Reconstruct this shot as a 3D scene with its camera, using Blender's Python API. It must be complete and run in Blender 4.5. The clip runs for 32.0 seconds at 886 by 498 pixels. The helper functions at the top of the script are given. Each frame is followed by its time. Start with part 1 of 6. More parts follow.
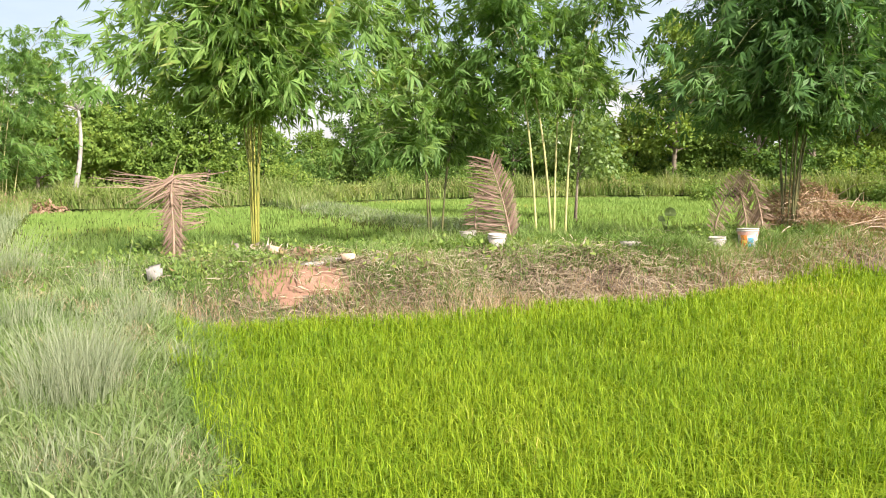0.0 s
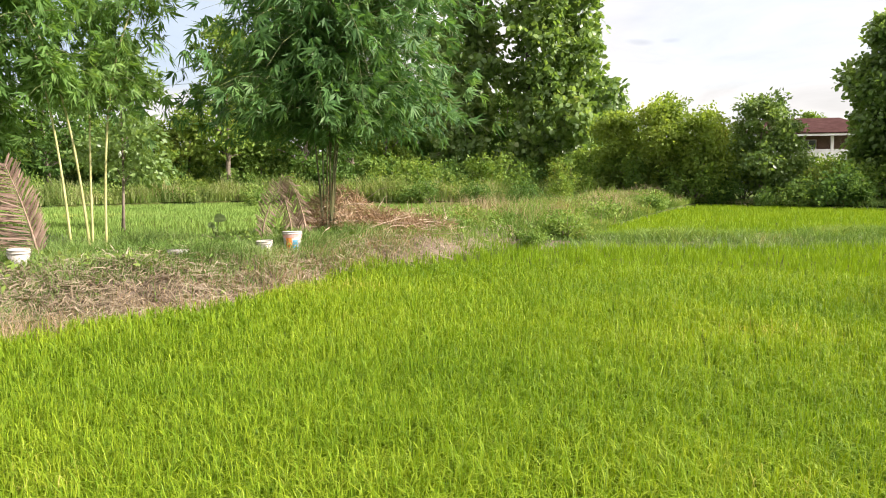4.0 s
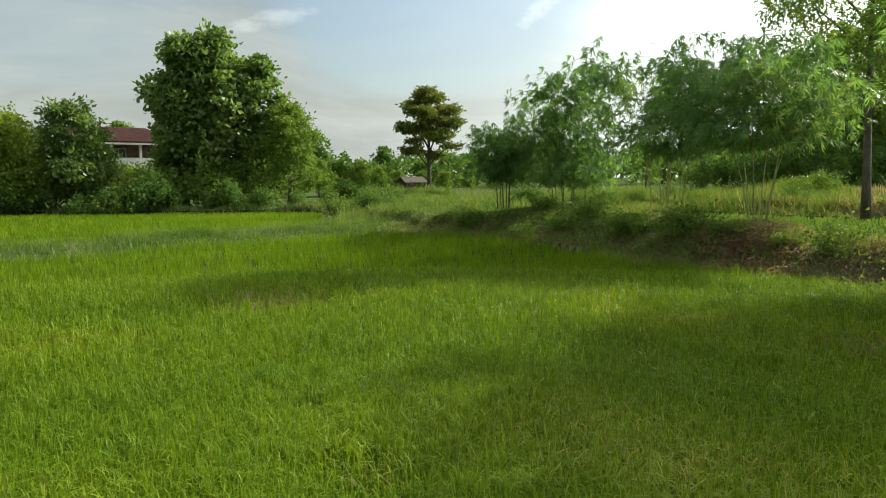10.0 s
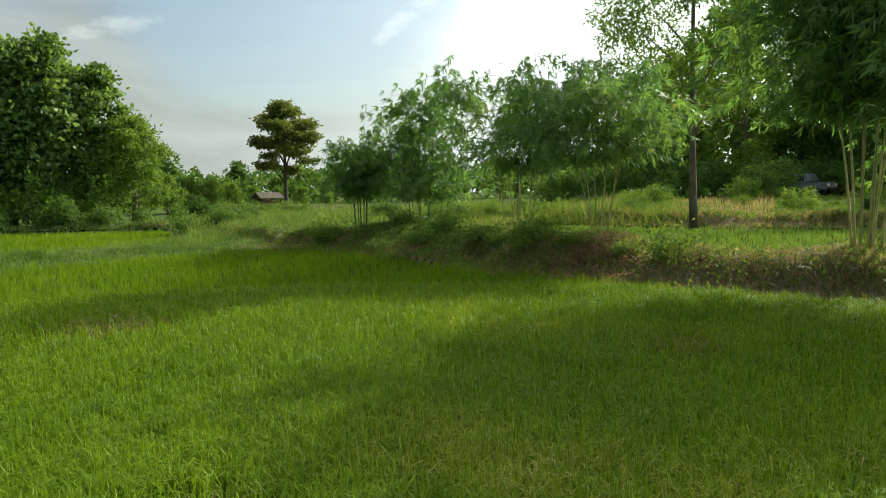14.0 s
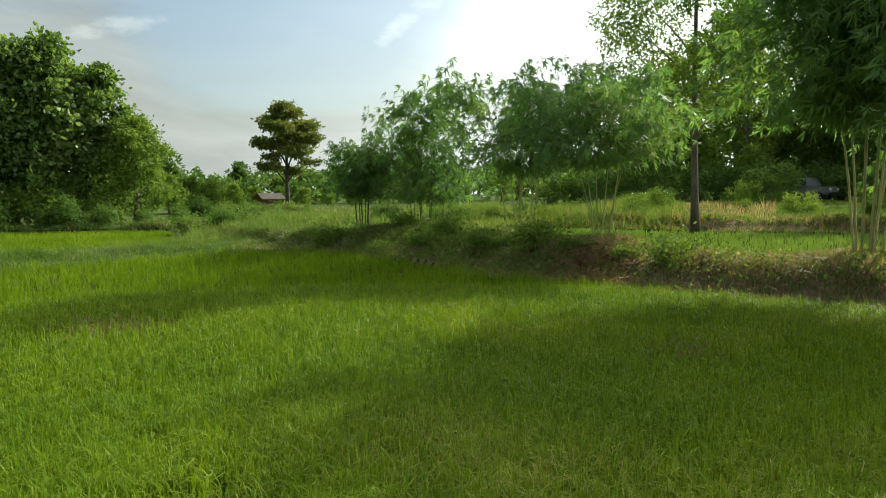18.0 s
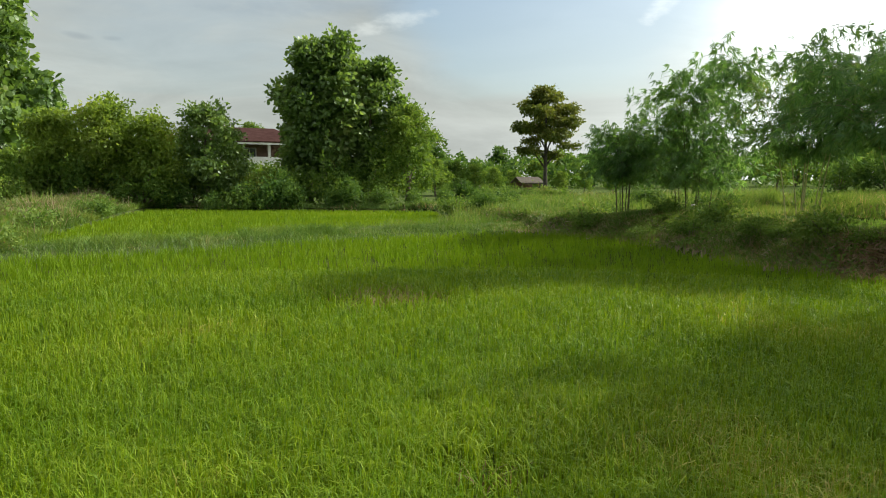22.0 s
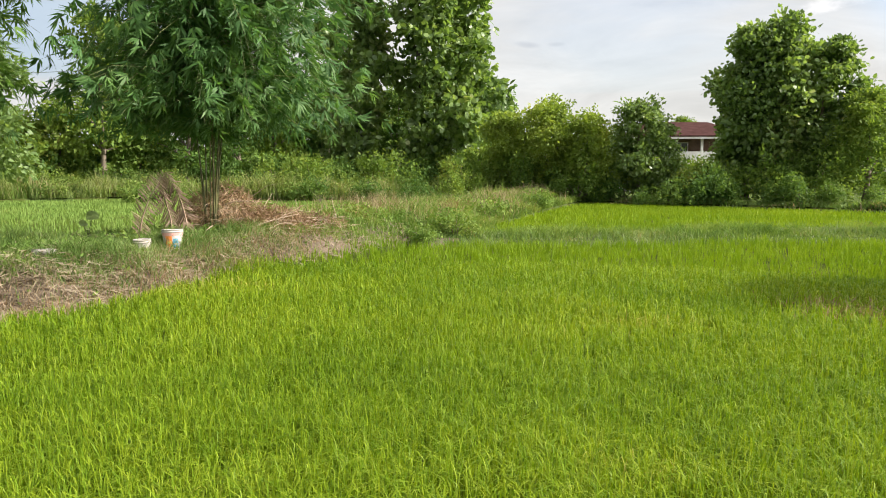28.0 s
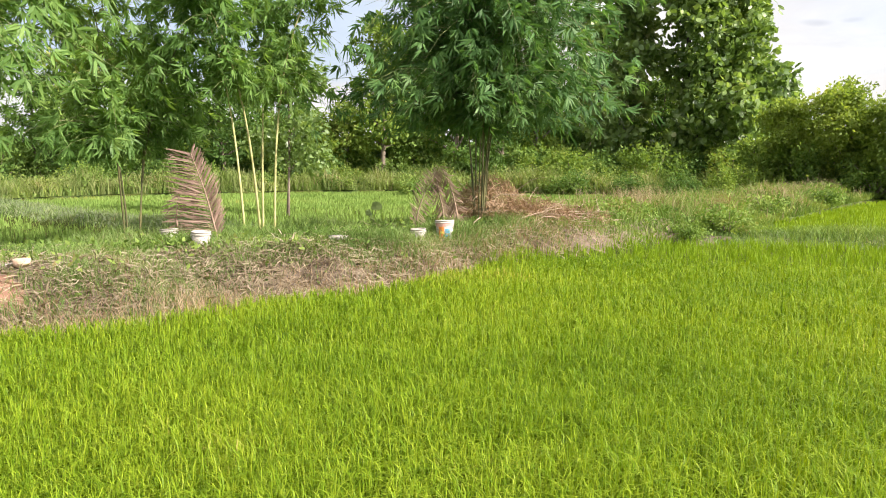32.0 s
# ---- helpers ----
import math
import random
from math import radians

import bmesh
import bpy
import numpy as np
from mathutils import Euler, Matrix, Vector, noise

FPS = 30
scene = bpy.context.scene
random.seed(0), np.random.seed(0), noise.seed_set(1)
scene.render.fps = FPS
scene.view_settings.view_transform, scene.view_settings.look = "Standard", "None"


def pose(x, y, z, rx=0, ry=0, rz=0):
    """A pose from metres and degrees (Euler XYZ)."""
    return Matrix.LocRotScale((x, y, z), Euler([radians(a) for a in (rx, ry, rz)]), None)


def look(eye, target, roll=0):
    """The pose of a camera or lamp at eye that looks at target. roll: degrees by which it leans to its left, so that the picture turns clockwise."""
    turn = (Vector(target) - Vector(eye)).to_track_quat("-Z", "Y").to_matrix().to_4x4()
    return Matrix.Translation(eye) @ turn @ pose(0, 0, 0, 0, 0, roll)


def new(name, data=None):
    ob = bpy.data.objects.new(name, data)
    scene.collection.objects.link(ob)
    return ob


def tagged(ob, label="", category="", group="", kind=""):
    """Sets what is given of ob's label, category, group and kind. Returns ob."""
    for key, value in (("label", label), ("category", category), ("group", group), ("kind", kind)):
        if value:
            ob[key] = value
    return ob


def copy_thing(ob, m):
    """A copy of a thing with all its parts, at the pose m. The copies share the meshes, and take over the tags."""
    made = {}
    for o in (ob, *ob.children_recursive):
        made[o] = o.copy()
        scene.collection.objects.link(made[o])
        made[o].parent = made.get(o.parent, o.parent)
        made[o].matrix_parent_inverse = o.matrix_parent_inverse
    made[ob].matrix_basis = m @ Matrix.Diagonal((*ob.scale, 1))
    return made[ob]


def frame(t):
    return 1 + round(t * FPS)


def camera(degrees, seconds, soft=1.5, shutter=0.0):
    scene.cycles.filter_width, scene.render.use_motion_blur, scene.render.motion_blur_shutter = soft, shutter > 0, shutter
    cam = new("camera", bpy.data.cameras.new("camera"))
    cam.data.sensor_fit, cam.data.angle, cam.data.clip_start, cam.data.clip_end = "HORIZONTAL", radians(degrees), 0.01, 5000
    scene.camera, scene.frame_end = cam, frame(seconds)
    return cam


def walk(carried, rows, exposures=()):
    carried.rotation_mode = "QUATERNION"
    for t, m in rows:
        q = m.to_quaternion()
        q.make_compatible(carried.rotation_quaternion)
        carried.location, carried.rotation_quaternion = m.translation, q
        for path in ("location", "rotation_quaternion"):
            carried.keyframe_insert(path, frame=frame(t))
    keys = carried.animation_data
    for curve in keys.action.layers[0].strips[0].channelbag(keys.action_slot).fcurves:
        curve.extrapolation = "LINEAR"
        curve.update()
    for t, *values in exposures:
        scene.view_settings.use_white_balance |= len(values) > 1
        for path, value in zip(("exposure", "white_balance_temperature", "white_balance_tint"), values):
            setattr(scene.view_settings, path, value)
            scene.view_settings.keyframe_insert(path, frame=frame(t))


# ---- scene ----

# ---- camera: someone stands on the bund and turns, the lens about a forearm ahead of the body ----
# rows: seconds, heading clockwise from +y, pitch up, roll (degrees)
PATH = [
    (0, 0, -6.05, -0.56),
    (0.5, 3.02, -5.8, 0.17),
    (1, 7.22, -5.85, 0.23),
    (1.5, 10.37, -5.41, -0.59),
    (2, 14.19, -5.49, -0.87),
    (2.5, 18.52, -5.37, -0.87),
    (3, 23.01, -5.46, -0.49),
    (3.5, 28.05, -5.88, -0.82),
    (4, 33.96, -5.87, -0.41),
    (4.5, 38.52, -5.75, -0.55),
    (6.5, 55.1, -6.35, -0.6),
    (7, 61.45, -5.73, -0.4),
    (7.5, 66.36, -5.49, -0.21),
    (8, 69.52, -5.99, -0.49),
    (8.5, 72.63, -6.36, -0.29),
    (9, 76.03, -6.39, -0.23),
    (9.5, 79.93, -5.94, -0.28),
    (10, 84.45, -5.58, -0.24),
    (10.5, 87.6, -5.49, -0.21),
    (11, 88.36, -5.22, -0.58),
    (11.5, 89.44, -5.36, -0.28),
    (12, 90.18, -5.33, -0.61),
    (12.5, 91.34, -5.08, -0.48),
    (13, 92.74, -4.52, -0.72),
    (13.5, 93.86, -4.51, -0.75),
    (14, 95.54, -4.48, -0.64),
    (14.5, 96.9, -4.41, -0.39),
    (16.5, 98.05, -4.4, -0.09),
    (17, 97.14, -4.44, -0.12),
    (17.5, 95.88, -4.43, -0.17),
    (18, 95.45, -4.33, -0.24),
    (18.5, 94, -4.5, 0.24),
    (19, 91.33, -4.76, 0.33),
    (19.5, 87.96, -5.24, 0.36),
    (20, 84.27, -5.16, 0.3),
    (20.5, 81.64, -5.5, 0.13),
    (21, 80.9, -5.75, 0.4),
    (21.5, 78.31, -5.39, 0.28),
    (22, 75.41, -5.58, 0.24),
    (22.5, 72.05, -5.24, 0.13),
    (23, 68.99, -5.1, 0.07),
    (23.5, 66.03, -5.37, 0.3),
    (24, 63.62, -5.71, -0.19),
    (24.5, 61.92, -5.25, 0.33),
    (25, 59.73, -5.39, 0.41),
    (25.5, 56.77, -5.58, 0.36),
    (27.5, 45.31, -6.11, 0.26),
    (28, 42.54, -6.07, 0.16),
    (28.5, 39.48, -6.05, 0.29),
    (29, 36.11, -6.55, -0.01),
    (29.5, 33.84, -6.77, 0.45),
    (30, 30.85, -6.87, 0.02),
    (30.5, 28.97, -6.67, 0.29),
    (31, 27.37, -6.67, 0.53),
    (31.5, 25.06, -6.65, 0.54),
    (32, 22.29, -6.57, -0.05),
]

EYE, ARM = 1.85, 0.35
cam = camera(63.15, 32.0, soft=1.0)


def stand(a, p, r):
    m = pose(ARM * math.sin(radians(a)), ARM * math.cos(radians(a)), EYE, 90 + p, 0, -a)
    return m @ pose(0, 0, 0, 0, 0, r)


walk(cam, [(t, stand(a, p, r)) for t, a, p, r in PATH],
     exposures=[(0, 1.24, 6700, 17), (3, 1.25, 6700, 17), (4.5, 1.18, 6700, 16), (6.5, 0.97, 6600, 10), (7, 0.76, 6600, 8), (8, 0.4, 6500, 3), (9, 0.33, 6500, 1), (13, 0.28, 6450, -2),
                (17, 0.3, 6450, -2), (20, 0.28, 6500, 0), (22, 0.3, 6500, 2), (23, 0.38, 6500, 4), (24, 0.55, 6550, 6), (25.5, 0.7, 6600, 9), (28, 0.92, 6650, 13), (30, 1.06, 6700, 16), (32, 1.18, 6700, 17)])

# ---- light: hazy late sun behind the bank of bamboo, broken cloud ----
SUN_AZ, SUN_EL = 140.0, 33.0
world = bpy.data.worlds.new("sky")
scene.world = world
world.use_nodes = True
wn, wl = world.node_tree.nodes, world.node_tree.links
wn.clear()


def wnode(kind, **inputs):
    n = wn.new(kind)
    for k, v in inputs.items():
        n.inputs[k.replace("_", " ")].default_value = v
    return n


coord = wn.new("ShaderNodeTexCoord")
sky = wn.new("ShaderNodeTexSky")
sky.sky_type, sky.sun_disc = "NISHITA", False
sky.sun_elevation, sky.sun_rotation = radians(SUN_EL), radians(SUN_AZ)
sky.air_density, sky.dust_density, sky.ozone_density = 1.0, 2.5, 1.0
stretch = wn.new("ShaderNodeMapping")
stretch.inputs["Scale"].default_value = (1.0, 1.0, 3.2)
cloud = wnode("ShaderNodeTexNoise", Scale=1.7, Detail=6.0, Roughness=0.55, Distortion=0.35)
veil = wn.new("ShaderNodeValToRGB")
veil.color_ramp.elements[0].position, veil.color_ramp.elements[0].color = 0.36, (0.6, 0.6, 0.6, 1)
veil.color_ramp.elements[1].position, veil.color_ramp.elements[1].color = 0.58, (1, 1, 1, 1)
cloud_mix = wn.new("ShaderNodeMix")
cloud_mix.data_type = "RGBA"
# thin cloud, brighter round the sun
toward = wn.new("ShaderNodeVectorMath")
toward.operation = "DOT_PRODUCT"
toward.inputs[1].default_value = (math.sin(radians(SUN_AZ)) * math.cos(radians(SUN_EL)), math.cos(radians(SUN_AZ)) * math.cos(radians(SUN_EL)), math.sin(radians(SUN_EL)))
wl.new(coord.outputs["Generated"], toward.inputs[0])
near_sun = wnode("ShaderNodeMapRange")
near_sun.inputs["From Min"].default_value, near_sun.inputs["From Max"].default_value = 0.3, 1.0
wl.new(toward.outputs["Value"], near_sun.inputs["Value"])
curve = wn.new("ShaderNodeMath")
curve.operation = "POWER"
curve.inputs[1].default_value = 2.2
wl.new(near_sun.outputs[0], curve.inputs[0])
haze = wn.new("ShaderNodeMix")
haze.data_type = "RGBA"
haze.inputs[6].default_value = (3.75, 3.82, 3.74, 1)
haze.inputs[7].default_value = (19, 19.2, 19.4, 1)
wl.new(curve.outputs[0], haze.inputs[0])
# folds of thicker and thinner cloud
fold_map = wn.new("ShaderNodeMapping")
fold_map.inputs["Scale"].default_value = (1.0, 1.0, 4.5)
fold_map.inputs["Rotation"].default_value = (0.10, -0.08, 0.7)
wl.new(coord.outputs["Generated"], fold_map.inputs["Vector"])
fold = wnode("ShaderNodeTexNoise", Scale=2.6, Detail=7.0, Roughness=0.6, Distortion=0.8)
wl.new(fold_map.outputs["Vector"], fold.inputs["Vector"])
fold_range = wnode("ShaderNodeMapRange")
fold_range.inputs["From Min"].default_value, fold_range.inputs["From Max"].default_value = 0.34, 0.62
fold_range.inputs["To Min"].default_value, fold_range.inputs["To Max"].default_value = 0.84, 1.1
wl.new(fold.outputs["Fac"], fold_range.inputs["Value"])
folded = wn.new("ShaderNodeVectorMath")
folded.operation = "SCALE"
wl.new(haze.outputs[2], folded.inputs[0])
wl.new(fold_range.outputs[0], folded.inputs["Scale"])
wl.new(folded.outputs[0], cloud_mix.inputs[7])
background = wnode("ShaderNodeBackground", Strength=0.12)
world_out = wn.new("ShaderNodeOutputWorld")
wl.new(coord.outputs["Generated"], stretch.inputs["Vector"])
wl.new(stretch.outputs["Vector"], cloud.inputs["Vector"])
wl.new(cloud.outputs["Fac"], veil.inputs["Fac"])
# haze thickens towards the horizon
height = wn.new("ShaderNodeSeparateXYZ")
wl.new(coord.outputs["Generated"], height.inputs[0])
low = wn.new("ShaderNodeMapRange")
low.inputs["From Min"].default_value, low.inputs["From Max"].default_value = 0.125, 0.103
low.inputs["To Min"].default_value, low.inputs["To Max"].default_value = 0.0, 0.9
wl.new(height.outputs["Z"], low.inputs["Value"])
cover = wn.new("ShaderNodeMath")
cover.operation = "MAXIMUM"
# a torn hole in the cloud shows the blue
hole = wn.new("ShaderNodeVectorMath")
hole.operation = "DOT_PRODUCT"
hole.inputs[1].default_value = (math.sin(radians(84)) * math.cos(radians(22)), math.cos(radians(84)) * math.cos(radians(22)), math.sin(radians(22)))
wl.new(coord.outputs["Generated"], hole.inputs[0])
torn = wn.new("ShaderNodeMath")
torn.operation = "MULTIPLY_ADD"
torn.inputs[1].default_value = 0.05
wl.new(cloud.outputs["Fac"], torn.inputs[0])
wl.new(hole.outputs["Value"], torn.inputs[2])
gap = wn.new("ShaderNodeMapRange")
gap.interpolation_type = "SMOOTHSTEP"
gap.inputs["From Min"].default_value, gap.inputs["From Max"].default_value = 0.978, 1.0
gap.inputs["To Min"].default_value, gap.inputs["To Max"].default_value = 1.0, 0.2
wl.new(torn.outputs[0], gap.inputs["Value"])
# a wider thin place in the cloud away from the sun
hole_b = wn.new("ShaderNodeVectorMath")
hole_b.operation = "DOT_PRODUCT"
hole_b.inputs[1].default_value = (math.sin(radians(-9)) * math.cos(radians(14)), math.cos(radians(-9)) * math.cos(radians(14)), math.sin(radians(14)))
wl.new(coord.outputs["Generated"], hole_b.inputs[0])
torn_b = wn.new("ShaderNodeMath")
torn_b.operation = "MULTIPLY_ADD"
torn_b.inputs[1].default_value = 0.25
wl.new(cloud.outputs["Fac"], torn_b.inputs[0])
wl.new(hole_b.outputs["Value"], torn_b.inputs[2])
gap_b = wn.new("ShaderNodeMapRange")
gap_b.interpolation_type = "SMOOTHSTEP"
gap_b.inputs["From Min"].default_value, gap_b.inputs["From Max"].default_value = 0.97, 1.07
gap_b.inputs["To Min"].default_value, gap_b.inputs["To Max"].default_value = 1.0, 0.25
wl.new(torn_b.outputs[0], gap_b.inputs["Value"])
both = wn.new("ShaderNodeMath")
both.operation = "MULTIPLY"
wl.new(gap.outputs[0], both.inputs[0])
wl.new(gap_b.outputs[0], both.inputs[1])
thin = wn.new("ShaderNodeMath")
thin.operation = "MULTIPLY"
wl.new(veil.outputs["Color"], thin.inputs[0])
wl.new(both.outputs[0], thin.inputs[1])
wl.new(thin.outputs[0], cover.inputs[0])
wl.new(low.outputs[0], cover.inputs[1])
wl.new(cover.outputs[0], cloud_mix.inputs[0])
deep = wn.new("ShaderNodeMix")
deep.data_type = "RGBA"
deep.inputs[7].default_value = (1.9, 2.6, 3.3, 1)
away = wn.new("ShaderNodeMath")
away.operation = "SUBTRACT"
away.inputs[0].default_value = 1.0
wl.new(gap_b.outputs[0], away.inputs[1])
wl.new(away.outputs[0], deep.inputs[0])
wl.new(sky.outputs["Color"], deep.inputs[6])
wl.new(deep.outputs[2], cloud_mix.inputs[6])


def wisp(above, az, el, along_az, along_el, slant, colour, blend="MIX", ragged=0.6, weight=1.0):
    """A drawn-out shred of cloud at one place in the sky, its edges torn by the cloud noise."""
    a, e = radians(az), radians(el)
    terms = []
    for axis, size in (((math.cos(a), -math.sin(a), 0), along_az), ((-math.sin(a) * math.sin(e), -math.cos(a) * math.sin(e), math.cos(e)), along_el)):
        dot = wn.new("ShaderNodeVectorMath")
        dot.operation = "DOT_PRODUCT"
        if size is along_el:
            axis = tuple(u - slant * r for u, r in zip(axis, (math.cos(a), -math.sin(a), 0)))
        dot.inputs[1].default_value = tuple(c / math.sin(radians(size)) for c in axis)
        wl.new(coord.outputs["Generated"], dot.inputs[0])
        square = wn.new("ShaderNodeMath")
        square.operation = "POWER"
        square.inputs[1].default_value = 2.0
        away_from = wn.new("ShaderNodeMath")
        away_from.operation = "ABSOLUTE"
        wl.new(dot.outputs["Value"], away_from.inputs[0])
        wl.new(away_from.outputs[0], square.inputs[0])
        terms.append(square)
    total = wn.new("ShaderNodeMath")
    total.operation = "ADD"
    wl.new(terms[0].outputs[0], total.inputs[0])
    wl.new(terms[1].outputs[0], total.inputs[1])
    torn_edge = wn.new("ShaderNodeMath")
    torn_edge.operation = "MULTIPLY_ADD"
    torn_edge.inputs[1].default_value = ragged * 4
    wl.new(shred.outputs["Fac"], torn_edge.inputs[0])
    wl.new(total.outputs[0], torn_edge.inputs[2])
    mask = wn.new("ShaderNodeMapRange")
    mask.interpolation_type = "SMOOTHSTEP"
    mask.inputs["From Min"].default_value, mask.inputs["From Max"].default_value = 1.1 + ragged * 2, ragged * 2 - 0.5
    wl.new(torn_edge.outputs[0], mask.inputs["Value"])
    front = wn.new("ShaderNodeVectorMath")
    front.operation = "DOT_PRODUCT"
    front.inputs[1].default_value = (math.sin(a), math.cos(a), 0.0)
    wl.new(coord.outputs["Generated"], front.inputs[0])
    ahead = wn.new("ShaderNodeMath")
    ahead.operation = "GREATER_THAN"
    ahead.inputs[1].default_value = 0.0
    wl.new(front.outputs["Value"], ahead.inputs[0])
    here = wn.new("ShaderNodeMath")
    here.operation = "MULTIPLY"
    mask.inputs["To Max"].default_value = weight
    wl.new(mask.outputs[0], here.inputs[0])
    wl.new(ahead.outputs[0], here.inputs[1])
    over = wn.new("ShaderNodeMix")
    over.data_type, over.blend_type = "RGBA", blend
    over.inputs[7].default_value = (*colour, 1)
    wl.new(here.outputs[0], over.inputs[0])
    wl.new(above, over.inputs[6])
    return over.outputs[2]


shred_map = wn.new("ShaderNodeMapping")
shred_map.inputs["Scale"].default_value = (1.0, 1.0, 2.5)
wl.new(coord.outputs["Generated"], shred_map.inputs["Vector"])
shred = wnode("ShaderNodeTexNoise", Scale=24.0, Detail=5.0, Roughness=0.6)
wl.new(shred_map.outputs["Vector"], shred.inputs["Vector"])
heaven = cloud_mix.outputs[2]
for az, el, wide, high, slant, colour, blend, ragged in (
        (66.0, 12.8, 9.0, 1.0, 0.05, (0.86, 0.88, 0.92), "MULTIPLY", 0.5), (71.5, 11.9, 3.6, 0.7, 0.22, (6.6, 6.7, 6.7), "MIX", 1.0), (93.3, 13.6, 3.2, 1.0, 0.65, (8.5, 8.6, 8.7), "MIX", 1.0),
        (49.0, 9.7, 1.2, 0.3, -0.1, (0.80, 0.81, 0.84), "MULTIPLY", 0.2), (51.2, 9.7, 0.8, 0.22, 0.0, (0.84, 0.85, 0.87), "MULTIPLY", 0.2), (-29.5, 12.2, 2.2, 0.5, -0.1, (0.72, 0.76, 0.82), "MULTIPLY", 0.2)):
    heaven = wisp(heaven, az, el, wide, high, slant, colour, blend, ragged, 0.4 if blend == "MIX" else 1.0)
wl.new(heaven, background.inputs["Color"])
wl.new(background.outputs["Background"], world_out.inputs["Surface"])

sun = new("sun", bpy.data.lights.new("sun", "SUN"))
sun.data.energy, sun.data.angle, sun.data.color = 5.0, radians(0.8), (1.0, 0.95, 0.85)
to_sun = Vector((math.sin(radians(SUN_AZ)) * math.cos(radians(SUN_EL)), math.cos(radians(SUN_AZ)) * math.cos(radians(SUN_EL)), math.sin(radians(SUN_EL))))
sun.matrix_world = look(to_sun * 50, (0, 0, 0))

rng = np.random.default_rng(7)


# ---- materials ----
def material(name):
    m = bpy.data.materials.new(name)
    m.use_nodes = True
    m.node_tree.nodes.clear()
    return m, m.node_tree.nodes, m.node_tree.links


def ramp(nodes, stops):
    r = nodes.new("ShaderNodeValToRGB")
    els = r.color_ramp.elements
    els[0].position, els[0].color = stops[0][0], (*stops[0][1], 1)
    els[1].position, els[1].color = stops[-1][0], (*stops[-1][1], 1)
    for pos, col in stops[1:-1]:
        e = els.new(pos)
        e.color = (*col, 1)
    return r


def leaf_material(name, dark, mid, light, through_light=0.45, patch=0.35, gloss=0.45, odd=None, sheen=0.2, drift=1.5, glow=(1.35, 1.3, 0.6), each=0.42):
    """Foliage: each blade or leaf its own shade, drifting patches, light coming through."""
    m, n, l = material(name)
    geo = n.new("ShaderNodeNewGeometry")
    info = n.new("ShaderNodeObjectInfo")
    tex = n.new("ShaderNodeTexNoise")
    tex.inputs["Scale"].default_value, tex.inputs["Detail"].default_value = patch, 3
    pos = n.new("ShaderNodeNewGeometry")
    l.new(pos.outputs["Position"], tex.inputs["Vector"])
    mix = n.new("ShaderNodeMath")
    mix.operation = "MULTIPLY_ADD"
    mix.inputs[1].default_value = each
    l.new(geo.outputs["Random Per Island"], mix.inputs[0])
    sub = n.new("ShaderNodeMath")
    sub.operation = "MULTIPLY_ADD"
    sub.inputs[1].default_value, sub.inputs[2].default_value = drift, 0.49 - 0.5 * each - 0.5 * drift
    l.new(tex.outputs["Fac"], sub.inputs[0])
    l.new(sub.outputs[0], mix.inputs[2])
    vary = n.new("ShaderNodeMath")
    vary.operation = "MULTIPLY_ADD"
    vary.inputs[1].default_value = 0.16
    l.new(info.outputs["Random"], vary.inputs[0])
    l.new(mix.outputs[0], vary.inputs[2])
    stops = [(0.0, dark), (0.5, mid), (0.95, light)]
    if odd:
        stops.append((1.0, odd))
    r = ramp(n, stops)
    l.new(vary.outputs[0], r.inputs["Fac"])
    p = n.new("ShaderNodeBsdfPrincipled")
    p.inputs["Roughness"].default_value = gloss
    p.inputs["Specular IOR Level"].default_value = sheen
    l.new(r.outputs["Color"], p.inputs["Base Color"])
    tr = n.new("ShaderNodeBsdfTranslucent")
    bright = n.new("ShaderNodeMix")
    bright.data_type, bright.blend_type = "RGBA", "MULTIPLY"
    bright.inputs[0].default_value = 1.0
    bright.inputs[7].default_value = (*glow, 1)
    l.new(r.outputs["Color"], bright.inputs[6])
    l.new(bright.outputs[2], tr.inputs["Color"])
    sh = n.new("ShaderNodeMixShader")
    sh.inputs[0].default_value = through_light
    l.new(p.outputs[0], sh.inputs[1])
    l.new(tr.outputs[0], sh.inputs[2])
    out = n.new("ShaderNodeOutputMaterial")
    l.new(sh.outputs[0], out.inputs["Surface"])
    return m


